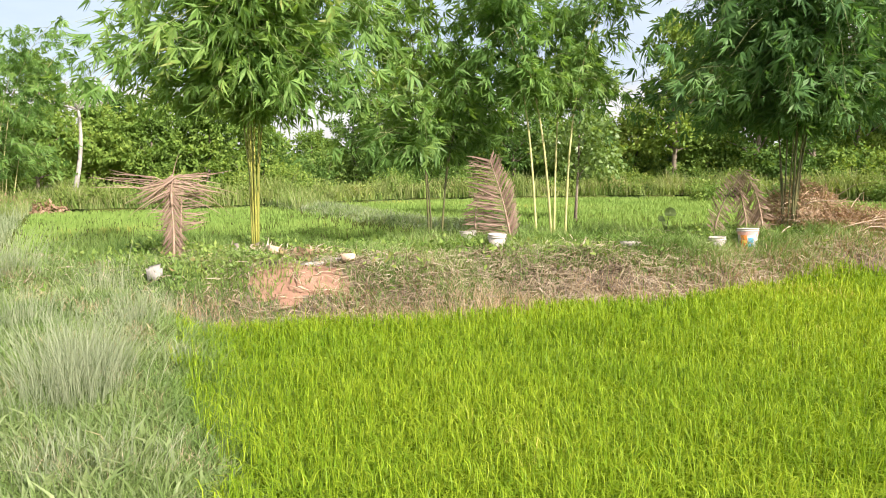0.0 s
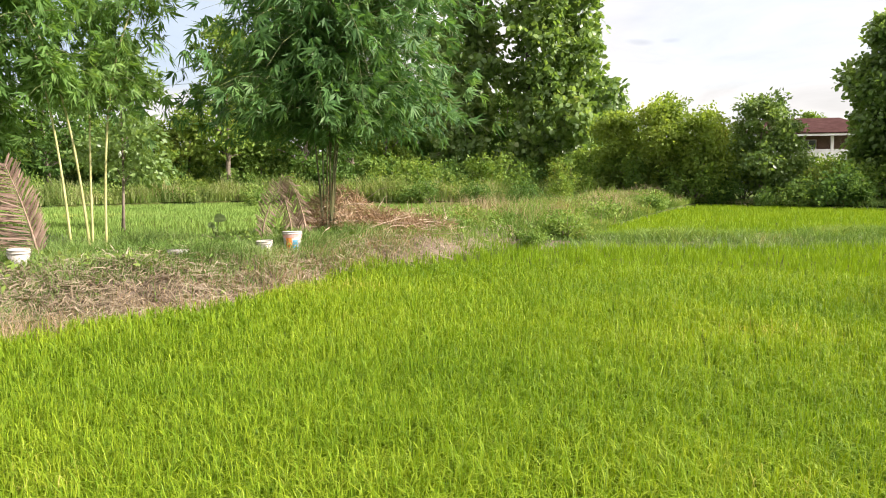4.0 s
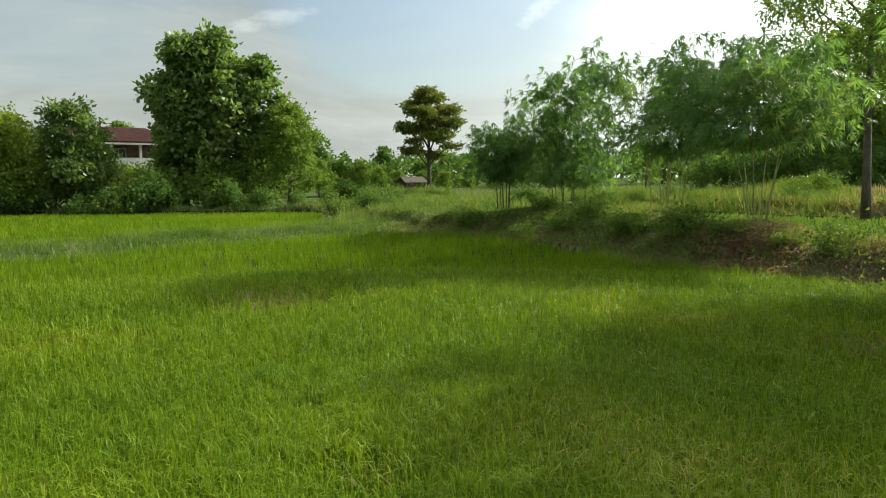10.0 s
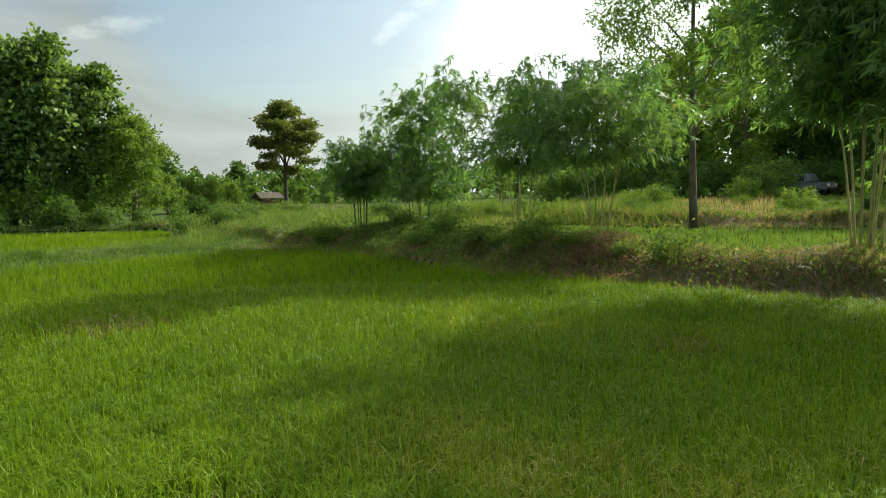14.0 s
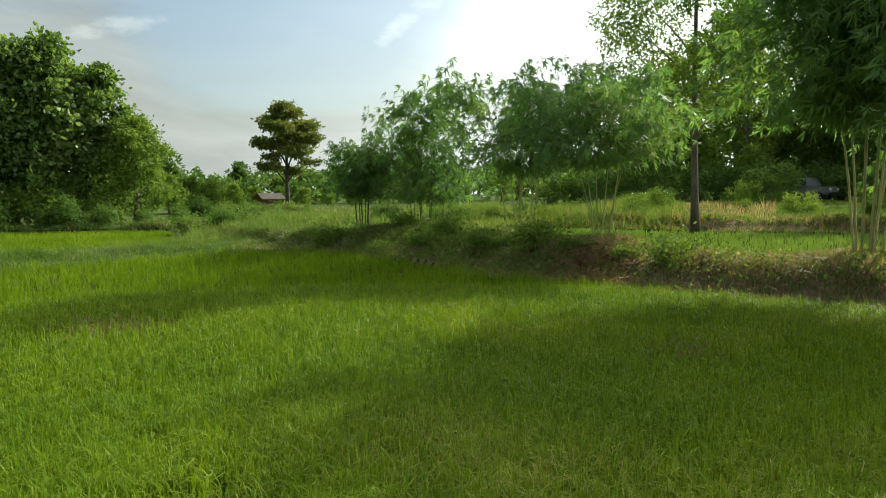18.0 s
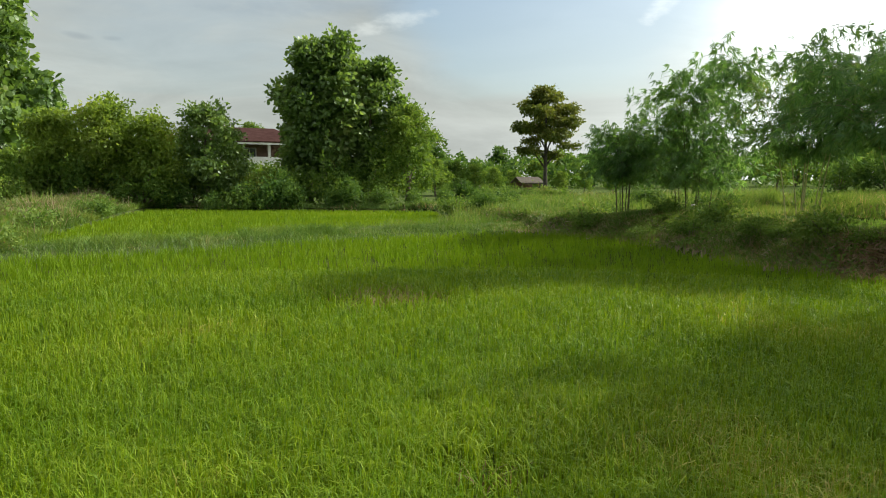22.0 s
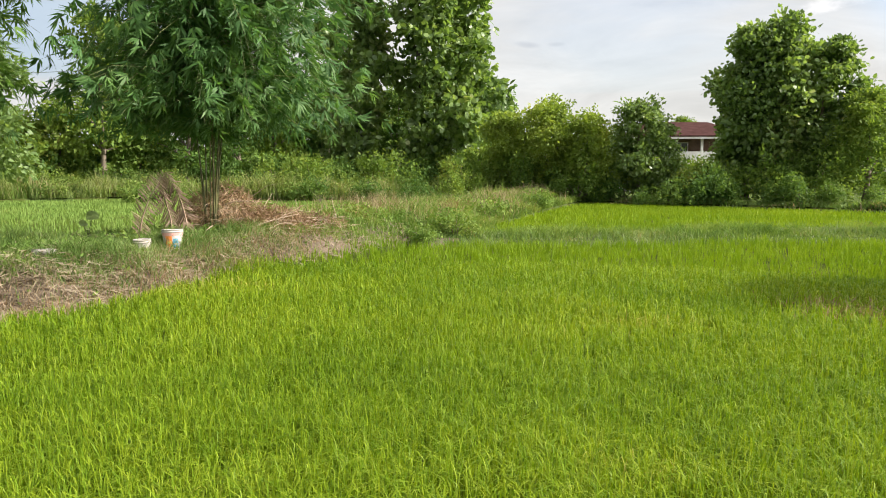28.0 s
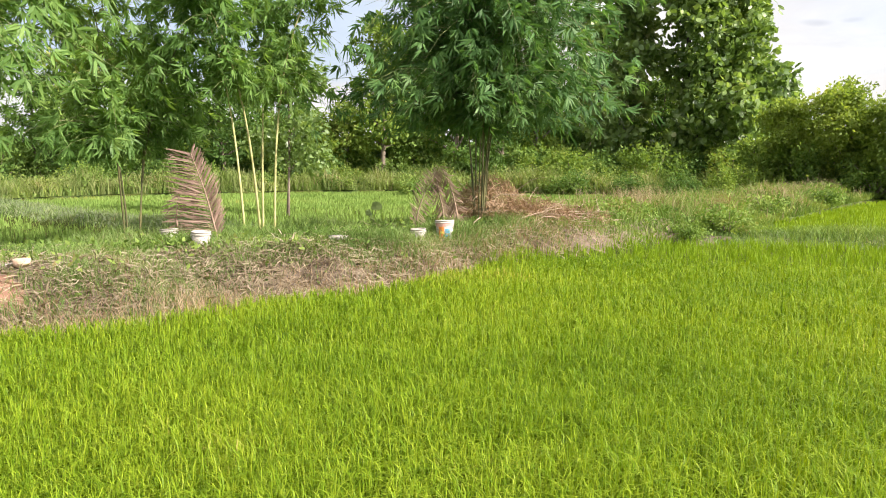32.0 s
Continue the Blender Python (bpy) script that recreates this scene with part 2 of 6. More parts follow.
def solid_material(name, a, b, scale=8.0, rough=0.8, bump=0.3, c=None, fine=60.0, metal=0.0, stretch_z=1.0, spec=0.3):
    """Matt surfaces: two tones by coarse noise, fine grain and relief."""
    m, n, l = material(name)
    tc = n.new("ShaderNodeTexCoord")
    mp = n.new("ShaderNodeMapping")
    mp.inputs["Scale"].default_value = (1, 1, stretch_z)
    l.new(tc.outputs["Object"], mp.inputs["Vector"])
    t1 = n.new("ShaderNodeTexNoise")
    t1.inputs["Scale"].default_value, t1.inputs["Detail"].default_value, t1.inputs["Roughness"].default_value = scale, 5, 0.65
    t2 = n.new("ShaderNodeTexNoise")
    t2.inputs["Scale"].default_value, t2.inputs["Detail"].default_value = fine, 4
    l.new(mp.outputs[0], t1.inputs["Vector"])
    l.new(mp.outputs[0], t2.inputs["Vector"])
    add = n.new("ShaderNodeMath")
    add.operation = "MULTIPLY_ADD"
    add.inputs[1].default_value = 0.35
    l.new(t2.outputs["Fac"], add.inputs[0])
    l.new(t1.outputs["Fac"], add.inputs[2])
    stops = [(0.45, a), (0.9, b)] if c is None else [(0.42, a), (0.66, b), (0.92, c)]
    r = ramp(n, stops)
    l.new(add.outputs[0], r.inputs["Fac"])
    info = n.new("ShaderNodeObjectInfo")
    hsv = n.new("ShaderNodeHueSaturation")
    mr = n.new("ShaderNodeMapRange")
    mr.inputs["To Min"].default_value, mr.inputs["To Max"].default_value = 0.85, 1.15
    l.new(info.outputs["Random"], mr.inputs["Value"])
    l.new(mr.outputs[0], hsv.inputs["Value"])
    l.new(r.outputs["Color"], hsv.inputs["Color"])
    p = n.new("ShaderNodeBsdfPrincipled")
    p.inputs["Roughness"].default_value, p.inputs["Metallic"].default_value = rough, metal
    p.inputs["Specular IOR Level"].default_value = spec
    l.new(hsv.outputs[0], p.inputs["Base Color"])
    if bump:
        bp = n.new("ShaderNodeBump")
        bp.inputs["Strength"].default_value, bp.inputs["Distance"].default_value = bump, 0.02
        l.new(add.outputs[0], bp.inputs["Height"])
        l.new(bp.outputs[0], p.inputs["Normal"])
    out = n.new("ShaderNodeOutputMaterial")
    l.new(p.outputs[0], out.inputs["Surface"])
    return m


M_RICE = leaf_material("rice_leaf", (0.054, 0.122, 0.009), (0.145, 0.24, 0.013), (0.28, 0.355, 0.026), 0.35, 0.30, 0.46, (0.40, 0.36, 0.10), 0.13, 0.95, (1.28, 1.28, 0.42), 0.58)
M_RICE_MID = leaf_material("rice_leaf_massed", (0.105, 0.188, 0.011), (0.155, 0.248, 0.014), (0.215, 0.30, 0.02), 0.35, 0.25, 0.55, (0.28, 0.32, 0.05), 0.1, 0.95, (1.28, 1.28, 0.42), 0.5)
M_RICE_FAR = leaf_material("far_rice_leaf", (0.12, 0.20, 0.046), (0.155, 0.25, 0.058), (0.20, 0.29, 0.075), 0.36, 0.15, 0.6, (0.28, 0.3, 0.08), 0.1)
M_GRASS = leaf_material("bund_grass", (0.06, 0.115, 0.027), (0.13, 0.21, 0.053), (0.22, 0.285, 0.105), 0.35, 0.9, 0.5, (0.36, 0.30, 0.16))
M_BUND = leaf_material("bund_turf", (0.05, 0.095, 0.03), (0.118, 0.178, 0.06), (0.21, 0.26, 0.115), 0.35, 0.9, 0.5, (0.33, 0.28, 0.16))
M_PALE = leaf_material("pale_grass", (0.095, 0.13, 0.065), (0.18, 0.225, 0.125), (0.28, 0.305, 0.19), 0.35, 1.2, 0.5, (0.42, 0.36, 0.22))
M_SILVER = leaf_material("silver_grass", (0.105, 0.138, 0.075), (0.20, 0.238, 0.145), (0.32, 0.34, 0.23), 0.3, 2.5, 0.5, (0.46, 0.42, 0.3))
M_WEED = leaf_material("weeds", (0.055, 0.115, 0.024), (0.13, 0.215, 0.045), (0.23, 0.30, 0.078), 0.35, 0.6, 0.6, (0.24, 0.19, 0.09), 0.1)
M_TALL = leaf_material("tall_grass", (0.09, 0.13, 0.035), (0.17, 0.22, 0.07), (0.28, 0.28, 0.13), 0.35, 0.25, 0.55, (0.36, 0.28, 0.16))
M_DRY = leaf_material("dry_grass", (0.16, 0.12, 0.07), (0.28, 0.22, 0.13), (0.40, 0.33, 0.22), 0.25, 0.7, 0.7, (0.5, 0.44, 0.33))
M_LITTER = leaf_material("dry_litter", (0.14, 0.105, 0.07), (0.29, 0.235, 0.16), (0.43, 0.365, 0.275), 0.15, 1.5, 0.8, (0.56, 0.5, 0.41))
M_BROWNWEED = leaf_material("withered_weeds", (0.17, 0.115, 0.078), (0.34, 0.245, 0.17), (0.46, 0.37, 0.265), 0.42, 0.8, 0.7, (0.42, 0.25, 0.17))
M_LAWN = leaf_material("short_grass", (0.07, 0.12, 0.027), (0.14, 0.21, 0.047), (0.24, 0.29, 0.085), 0.4, 0.3, 0.6, (0.36, 0.33, 0.15), 0.1)
M_BRUSH = leaf_material("orange_brush", (0.13, 0.08, 0.052), (0.26, 0.17, 0.11), (0.38, 0.27, 0.18), 0.25, 1.5, 0.7, (0.44, 0.34, 0.25))
M_BAMBOO = leaf_material("bamboo_leaf", (0.06, 0.135, 0.036), (0.13, 0.245, 0.062), (0.225, 0.345, 0.09), 0.52, 0.5, 0.46, (0.32, 0.36, 0.12), 0.25)
M_BAMBOO_D = leaf_material("bamboo_leaf_deep", (0.032, 0.085, 0.028), (0.076, 0.168, 0.05), (0.15, 0.265, 0.082), 0.44, 0.5, 0.48, None, 0.18)
# bamboo leaf with the sunward glare put into a paler, bluer colour
M_BAMBOO_L = leaf_material("bamboo_leaf_backlit", (0.06, 0.13, 0.05), (0.13, 0.245, 0.085), (0.22, 0.335, 0.12), 0.57, 0.5, 0.42, (0.30, 0.34, 0.12), 0.4)
M_TEAK = leaf_material("broad_leaf", (0.055, 0.11, 0.03), (0.135, 0.22, 0.058), (0.25, 0.345, 0.115), 0.45, 0.35, 0.38, (0.36, 0.40, 0.18), 0.5)
M_TREE = leaf_material("tree_leaf", (0.055, 0.11, 0.024), (0.13, 0.215, 0.042), (0.235, 0.315, 0.066), 0.45, 0.25, 0.6, (0.25, 0.27, 0.08), 0.12)
M_HEDGE = leaf_material("yellow_green_leaf", (0.085, 0.145, 0.028), (0.19, 0.27, 0.05), (0.31, 0.385, 0.09), 0.5, 0.3, 0.5, (0.36, 0.36, 0.10), 0.15)
M_DARKTREE = leaf_material("dark_tree_leaf", (0.037, 0.08, 0.022), (0.08, 0.155, 0.037), (0.155, 0.235, 0.056), 0.4, 0.3, 0.6, None, 0.1)
M_YELLOWTREE = leaf_material("yellowing_leaf", (0.06, 0.09, 0.02), (0.125, 0.16, 0.035), (0.23, 0.23, 0.06), 0.4, 0.35, 0.45, (0.28, 0.2, 0.07))
M_CULM = solid_material("bamboo_culm", (0.20, 0.22, 0.09), (0.38, 0.36, 0.15), 3.0, 0.45, 0.1, (0.5, 0.46, 0.24))
M_CULM_Y = solid_material("yellow_culm", (0.08, 0.115, 0.03), (0.22, 0.22, 0.045), 1.3, 0.45, 0.1, (0.40, 0.335, 0.075), stretch_z=0.9)
M_TWIG_G = solid_material("green_twig", (0.09, 0.12, 0.04), (0.17, 0.20, 0.07), 3.0, 0.5, 0.1, (0.26, 0.27, 0.11))
M_CULM_D = solid_material("dark_culm", (0.04, 0.05, 0.02), (0.09, 0.09, 0.035), 3.0, 0.5, 0.1, (0.16, 0.14, 0.06))
M_BARK = solid_material("bark", (0.06, 0.045, 0.035), (0.15, 0.12, 0.09), 6.0, 0.9, 0.8, (0.26, 0.22, 0.17), 40.0, stretch_z=0.3)
M_DARKBARK = solid_material("dark_bark", (0.03, 0.026, 0.022), (0.07, 0.06, 0.05), 6.0, 0.9, 0.8, (0.12, 0.105, 0.09), 40.0, stretch_z=0.3)
M_GREYBARK = solid_material("grey_bark", (0.07, 0.06, 0.048), (0.15, 0.128, 0.105), 6.0, 0.9, 0.8, (0.25, 0.215, 0.18), 40.0, stretch_z=0.3)
M_PALEBARK = solid_material("pale_bark", (0.14, 0.125, 0.11), (0.26, 0.24, 0.215), 5.0, 0.9, 0.5, (0.36, 0.34, 0.31), 40.0, stretch_z=0.3)
M_SOIL = solid_material("soil", (0.05, 0.048, 0.022), (0.10, 0.085, 0.045), 0.8, 0.95, 0.6, (0.17, 0.14, 0.08), 14.0)
M_MUD = solid_material("paddy_mud", (0.03, 0.045, 0.01), (0.05, 0.065, 0.015), 1.2, 1.0, 0.4, (0.085, 0.085, 0.03), 16.0, spec=0.0)
M_MEADOW = solid_material("meadow", (0.04, 0.065, 0.02), (0.07, 0.098, 0.03), 0.5, 0.95, 0.6, (0.12, 0.13, 0.055), 9.0, spec=0.0)
M_BANK = solid_material("bank_soil", (0.08, 0.06, 0.042), (0.14, 0.105, 0.076), 1.5, 0.95, 0.8, (0.205, 0.16, 0.12), 18.0)
M_DARKBANK = solid_material("dark_bank_soil", (0.115, 0.085, 0.058), (0.205, 0.148, 0.105), 1.5, 0.95, 0.8, (0.31, 0.228, 0.165), 18.0, spec=0.05)
M_REDSOIL = solid_material("red_earth", (0.135, 0.072, 0.047), (0.205, 0.115, 0.078), 2.5, 0.95, 0.7, (0.27, 0.165, 0.115), 25.0)
M_FROND = leaf_material("dead_frond", (0.075, 0.05, 0.038), (0.185, 0.123, 0.094), (0.33, 0.235, 0.178), 0.2, 2.0, 0.6, (0.5, 0.4, 0.32))
M_RACHIS = solid_material("frond_rib", (0.13, 0.085, 0.06), (0.25, 0.17, 0.12), 6.0, 0.7, 0.2, (0.36, 0.27, 0.2))


# ---- mesh helpers ----
def quick(name, verts, faces, mat, smooth=False):
    """A mesh from arrays: verts (n, 3), faces (m, 3) or (m, 4)."""
    verts, faces = np.asarray(verts, np.float32), np.asarray(faces, np.int32)
    me = bpy.data.meshes.new(name)
    k = faces.shape[1]
    me.vertices.add(len(verts))
    me.vertices.foreach_set("co", verts.ravel())
    me.loops.add(faces.size)
    me.loops.foreach_set("vertex_index", faces.ravel())
    me.polygons.add(len(faces))
    me.polygons.foreach_set("loop_start", np.arange(0, faces.size, k, dtype=np.int32))
    if smooth:
        me.polygons.foreach_set("use_smooth", np.ones(len(faces), bool))
    for one in mat if isinstance(mat, (list, tuple)) else (mat,):
        me.materials.append(one)
    me.update(calc_edges=True)
    return me


def put(name, me, parent=None, label="", category="", group="", kind=""):
    ob = new(name, me)
    if parent:
        ob.parent = parent
    return tagged(ob, label, category, group, kind)


def part(name, bm, mat, parent, label=""):
    """Links a bmesh as one mesh under a thing or a part."""
    me = bpy.data.meshes.new(name)
    bm.to_mesh(me)
    bm.free()
    me.materials.append(mat)
    ob = new(name, me)
    ob.parent = parent
    return tagged(ob, label)


def unit(v):
    return v / np.maximum(np.linalg.norm(v, axis=-1, keepdims=True), 1e-9)


def tube_arrays(points, radii, sides=8):
    """A tapered tube along points, its ends closed to a point."""
    P, R = np.asarray(points, float), np.asarray(radii, float)
    T = unit(np.gradient(P, axis=0))
    ref = np.where(np.abs(T[:, 2:3]) > 0.9, np.array([[1.0, 0, 0]]), np.array([[0, 0, 1.0]]))
    A = unit(np.cross(T, ref))
    B = np.cross(T, A)
    ang = np.linspace(0, 2 * np.pi, sides, endpoint=False)
    V = P[:, None] + R[:, None, None] * (np.cos(ang)[None, :, None] * A[:, None] + np.sin(ang)[None, :, None] * B[:, None])
    n = len(P)
    i, j = np.meshgrid(np.arange(n - 1), np.arange(sides), indexing="ij")
    F = np.stack([i * sides + j, i * sides + (j + 1) % sides, (i + 1) * sides + (j + 1) % sides, (i + 1) * sides + j], -1).reshape(-1, 4)
    V = V.reshape(-1, 3)
    top = len(V)
    V = np.vstack([V, P[-1:] + T[-1:] * R[-1], P[:1]])
    k = np.arange(sides)
    cap = np.stack([(n - 1) * sides + k, (n - 1) * sides + (k + 1) % sides, np.full(sides, top), np.full(sides, top)], -1)
    # the closing fans are kept as quads with a doubled tip split off below
    return V, F, cap[:, :3], np.stack([(k + 1) % sides, k, np.full(sides, top + 1)], -1)


def tube(name, points, radii, mat, sides=8):
    V, F, c1, c2 = tube_arrays(points, radii, sides)
    tris = np.vstack([F[:, [0, 1, 2]], F[:, [0, 2, 3]], c1, c2])
    return quick(name, V, tris, mat, smooth=True)


def tubes(name, lines, mat, sides=4):
    """Many thin tubes as one mesh: lines of (points, radii)."""
    vs, fs, k = [], [], 0
    for pts, rad in lines:
        V, F, c1, c2 = tube_arrays(pts, rad, sides)
        fs.append(np.vstack([F[:, [0, 1, 2]], F[:, [0, 2, 3]], c1, c2]) + k)
        vs.append(V)
        k += len(V)
    return quick(name, np.vstack(vs), np.vstack(fs), mat, smooth=True)


def leaf_arrays(P, D, L, W, bend=0.15, seed_normal=None):
    """Pointed leaves, each a folded quad: base P, way D, length L, width W."""
    D = unit(D)
    r = rng.normal(size=P.shape) if seed_normal is None else seed_normal
    S = unit(np.cross(D, r))
    N = np.cross(S, D)
    L, W = np.broadcast_to(L, len(P))[:, None], np.broadcast_to(W, len(P))[:, None]
    mid = P + D * L * 0.42
    V = np.stack([P, mid + S * W / 2 + N * L * bend * 0.3, P + D * L - N * L * bend, mid - S * W / 2 + N * L * bend * 0.3], 1).reshape(-1, 3)
    i = np.arange(len(P))[:, None] * 4
    return V, np.hstack([i, i + 1, i + 2, i + 3])


def broad_leaf_arrays(P, D, L, W, bend=0.15):
    """Broad rounded leaves of four triangles each, drooping at the tip."""
    D = unit(D)
    S = unit(np.cross(D, rng.normal(size=P.shape)))
    N = np.cross(S, D)
    L, W = L[:, None], W[:, None]
    low, high = P + D * L * 0.28 + N * L * bend * 0.25, P + D * L * 0.72 - N * L * bend * 0.1
    V = np.stack([P, low + S * W * 0.42, high + S * W * 0.46, P + D * L - N * L * bend, high - S * W * 0.46, low - S * W * 0.42], 1).reshape(-1, 3)
    F = (np.arange(len(P))[:, None, None] * 6 + np.array([(0, 1, 5), (1, 2, 4), (1, 4, 5), (2, 3, 4)])[None]).reshape(-1, 3)
    return V, F


def blade_arrays(P, H, W, lean, droop=0.5, segments=2, hook=False):
    """Grass blades: tapered strips that arch over. P base, H height, W width, lean (n, 2)."""
    n = len(P)
    H, W = np.broadcast_to(H, n), np.broadcast_to(W, n)
    ang = rng.uniform(0, 2 * np.pi, n)
    if hook:
        ang = np.arctan2(lean[:, 1], lean[:, 0]) + np.pi / 2 + rng.normal(0, 0.6, n)
        curl = 0.12 + 0.88 * rng.random(n)
        W = W * (0.75 + 0.7 * curl)
        curl = curl * droop
        over = np.stack([-np.sin(ang), np.cos(ang), np.zeros(n)], 1) * -1
    S = np.stack([np.cos(ang), np.sin(ang), np.zeros(n)], 1)
    lean3 = np.hstack([lean, np.zeros((n, 1))])
    levels = []
    for k in range(segments + 1):
        t = k / segments
        if hook:
            t = (0, 0.55, 0.78, 1.0)[k] if segments == 3 else t ** 0.7
            s = max(0.0, (t - 0.40) / 0.60)
            c = P + np.array([0, 0, 1.0]) * (H * (t - 0.44 * curl * s * s))[:, None] + lean3 * (H * 1.15 * t)[:, None] - over * (H * 0.46 * curl * s ** 1.4)[:, None]
        else:
            c = P + np.array([0, 0, 1.0]) * (H * (t - droop * 0.45 * t * t))[:, None] + lean3 * (H * (0.25 * t + 0.75 * t * t))[:, None]
        if k == segments:
            levels.append(c[:, None])
        else:
            w = (W * (1 - 0.55 * t) / 2)[:, None]
            levels.append(np.stack([c - S * w, c + S * w], 1))
    V = np.concatenate(levels, 1)
    m = V.shape[1]
    tri = []
    for k in range(segments - 1):
        a = 2 * k
        tri += [(a, a + 1, a + 3), (a, a + 3, a + 2)]
    a = 2 * (segments - 1)
    tri.append((a, a + 1, a + 2))
    F = (np.arange(n)[:, None, None] * m + np.array(tri)[None]).reshape(-1, 3)
    return V.reshape(-1, 3), F


def joined(arrays):
    vs, fs, k = [], [], 0
    for V, F in arrays:
        vs.append(V)
        fs.append(F + k)
        k += len(V)
    return np.vstack(vs), np.vstack(fs)


def polar(az, d):
    return d * math.sin(radians(az)), d * math.cos(radians(az))


# ---- plan: fields and banks, seen from above ----
FIELD_A = [(-0.35, 1.4), (-1.1, 3.8), (-1.8, 5.3), (-3.0, 8.3), (-1.0, 8.9), (0.4, 9.2), (2.0, 9.8), (3.3, 10.3), (5.6, 11.7), (8.0, 12.9), (10.3, 14.2), (13.0, 12.9), (15.5, 10.7),
           (19.7, 8.0), (22.5, 5.4), (24.0, 3.0), (21.9, 0.4), (16.6, -2.4), (14.2, -4.3), (11.6, -6.4), (10.1, -7.8), (7.0, -10.8), (2.0, -6.0), (1.0, -1.6)]
FIELD_B = [(-8.5, 13.4), (-6.4, 13.9), (-3.0, 14.4), (1.0, 15.6), (6.0, 16.8), (9.5, 17.6), (13.0, 19.0), (21.0, 23.5), (29.0, 28.0), (34.0, 31.0), (28.0, 36.0), (22.0, 40.0),
           (16.0, 48.5), (8.0, 49.0), (-2.0, 47.0), (-12.0, 38.0), (-20.0, 35.5)]
FIELD_C = [(28.0, -3.0), (24.5, -4.6), (19.6, -6.2), (15.5, -9.2), (12.0, -13.0), (17.0, -20.0), (22.0, -17.5), (24.5, -11.5), (28.5, -7.0)]
FIELD_D = [(15.0, 15.0), (18.2, 12.6), (23.3, 9.5), (26.5, 7.6), (31.0, 7.4), (37.5, 10.4), (36.9, 15.0), (36.2, 19.6), (35.2, 26.2), (28.0, 22.5), (20.0, 18.2)]
FIELD_E = [(38.0, 1.0), (46.0, 0.6), (60.0, 4.5), (66.0, 8.0), (50.0, 6.0), (40.0, 3.6)]

# ridges: plan line, half width of the crown, width of the slope, height
BANK_1 = ([(-6.0, 11.2), (-3.4, 11.7), (-1.2, 12.1), (0.9, 12.8), (4.5, 13.6), (8.0, 14.9), (11.5, 16.4)], 1.15, 1.7, 0.58)
BUND_2 = ([(-14.0, 50.0), (-11.6, 46.6), (-4.6, 31.6), (-1.7, 25.4), (0.8, 21.5), (1.8, 19.0)], 0.6, 0.9, 0.3)
STRIP = ([(12.0, 16.2), (20.0, 20.6), (28.0, 25.2), (35.5, 29.5)], 1.0, 1.2, 0.45)
CROSS = ([(10.5, 15.6), (14.3, 13.8), (17.0, 11.5), (21.5, 8.8), (24.8, 5.8), (27.0, 3.4)], 0.5, 1.0, 0.16)
BANK_R = ([(31.0, 5.0), (25.6, 1.6), (23.3, -1.4), (18.0, -4.2), (15.5, -6.1), (12.9, -8.3), (11.4, -9.6), (8.2, -12.7)], 0.9, 1.1, 0.52)
BANK_S = ([(34.0, -5.0), (29.8, -8.4), (26.2, -12.2), (23.6, -17.5), (19.0, -22.0)], 0.7, 1.1, 0.86)
MOUNDS = ((*polar(107.3, 17.4), 1.3, 0.2), (*polar(125.4, 15.2), 1.1, 0.2), (*polar(93.2, 24.5), 2.0, 0.2), (*polar(99.5, 22.5), 1.6, 0.15))
LEFT = ([(-0.6, -1.5), (-1.6, 1.6), (-2.6, 4.0), (-4.2, 8.0), (-6.5, 10.5), (-16.0, 12.0), (-30.0, 16.0)], 0.75, 1.05, 0.34)
HOME = ([(-0.8, 0.0), (0.2, -3.0), (4.0, -9.0)], 0.6, 0.9, 0.34)
RIDGES = (BANK_1, BUND_2, STRIP, CROSS, BANK_R, BANK_S, LEFT, HOME)


def line_distance(x, y, line):
    best = np.full(np.shape(x), 1e9)
    for (ax, ay), (bx, by) in zip(line, line[1:]):
        dx, dy = bx - ax, by - ay
        t = np.clip(((x - ax) * dx + (y - ay) * dy) / (dx * dx + dy * dy), 0, 1)
        best = np.minimum(best, np.hypot(x - ax - t * dx, y - ay - t * dy))
    return best


def inside(x, y, poly):
    res = np.zeros(np.shape(x), bool)
    for (ax, ay), (bx, by) in zip(poly, poly[1:] + poly[:1]):
        hit = ((ay > y) != (by > y)) & (x < (bx - ax) * (y - ay) / (by - ay + 1e-12) + ax)
        res ^= hit
    return res


def smooth01(t):
    t = np.clip(t, 0, 1)
    return t * t * (3 - 2 * t)


def waves(x, y, s, k=0.0):
    """Cheap drifting unevenness between -1 and 1."""
    return (np.sin(x * 1.3 * s + 1.7 * np.sin(y * 0.9 * s + k)) + np.sin(y * 1.7 * s + 2.1 * np.sin(x * 0.7 * s + k + 1)) + np.sin((x + y) * 2.9 * s + k)) / 3


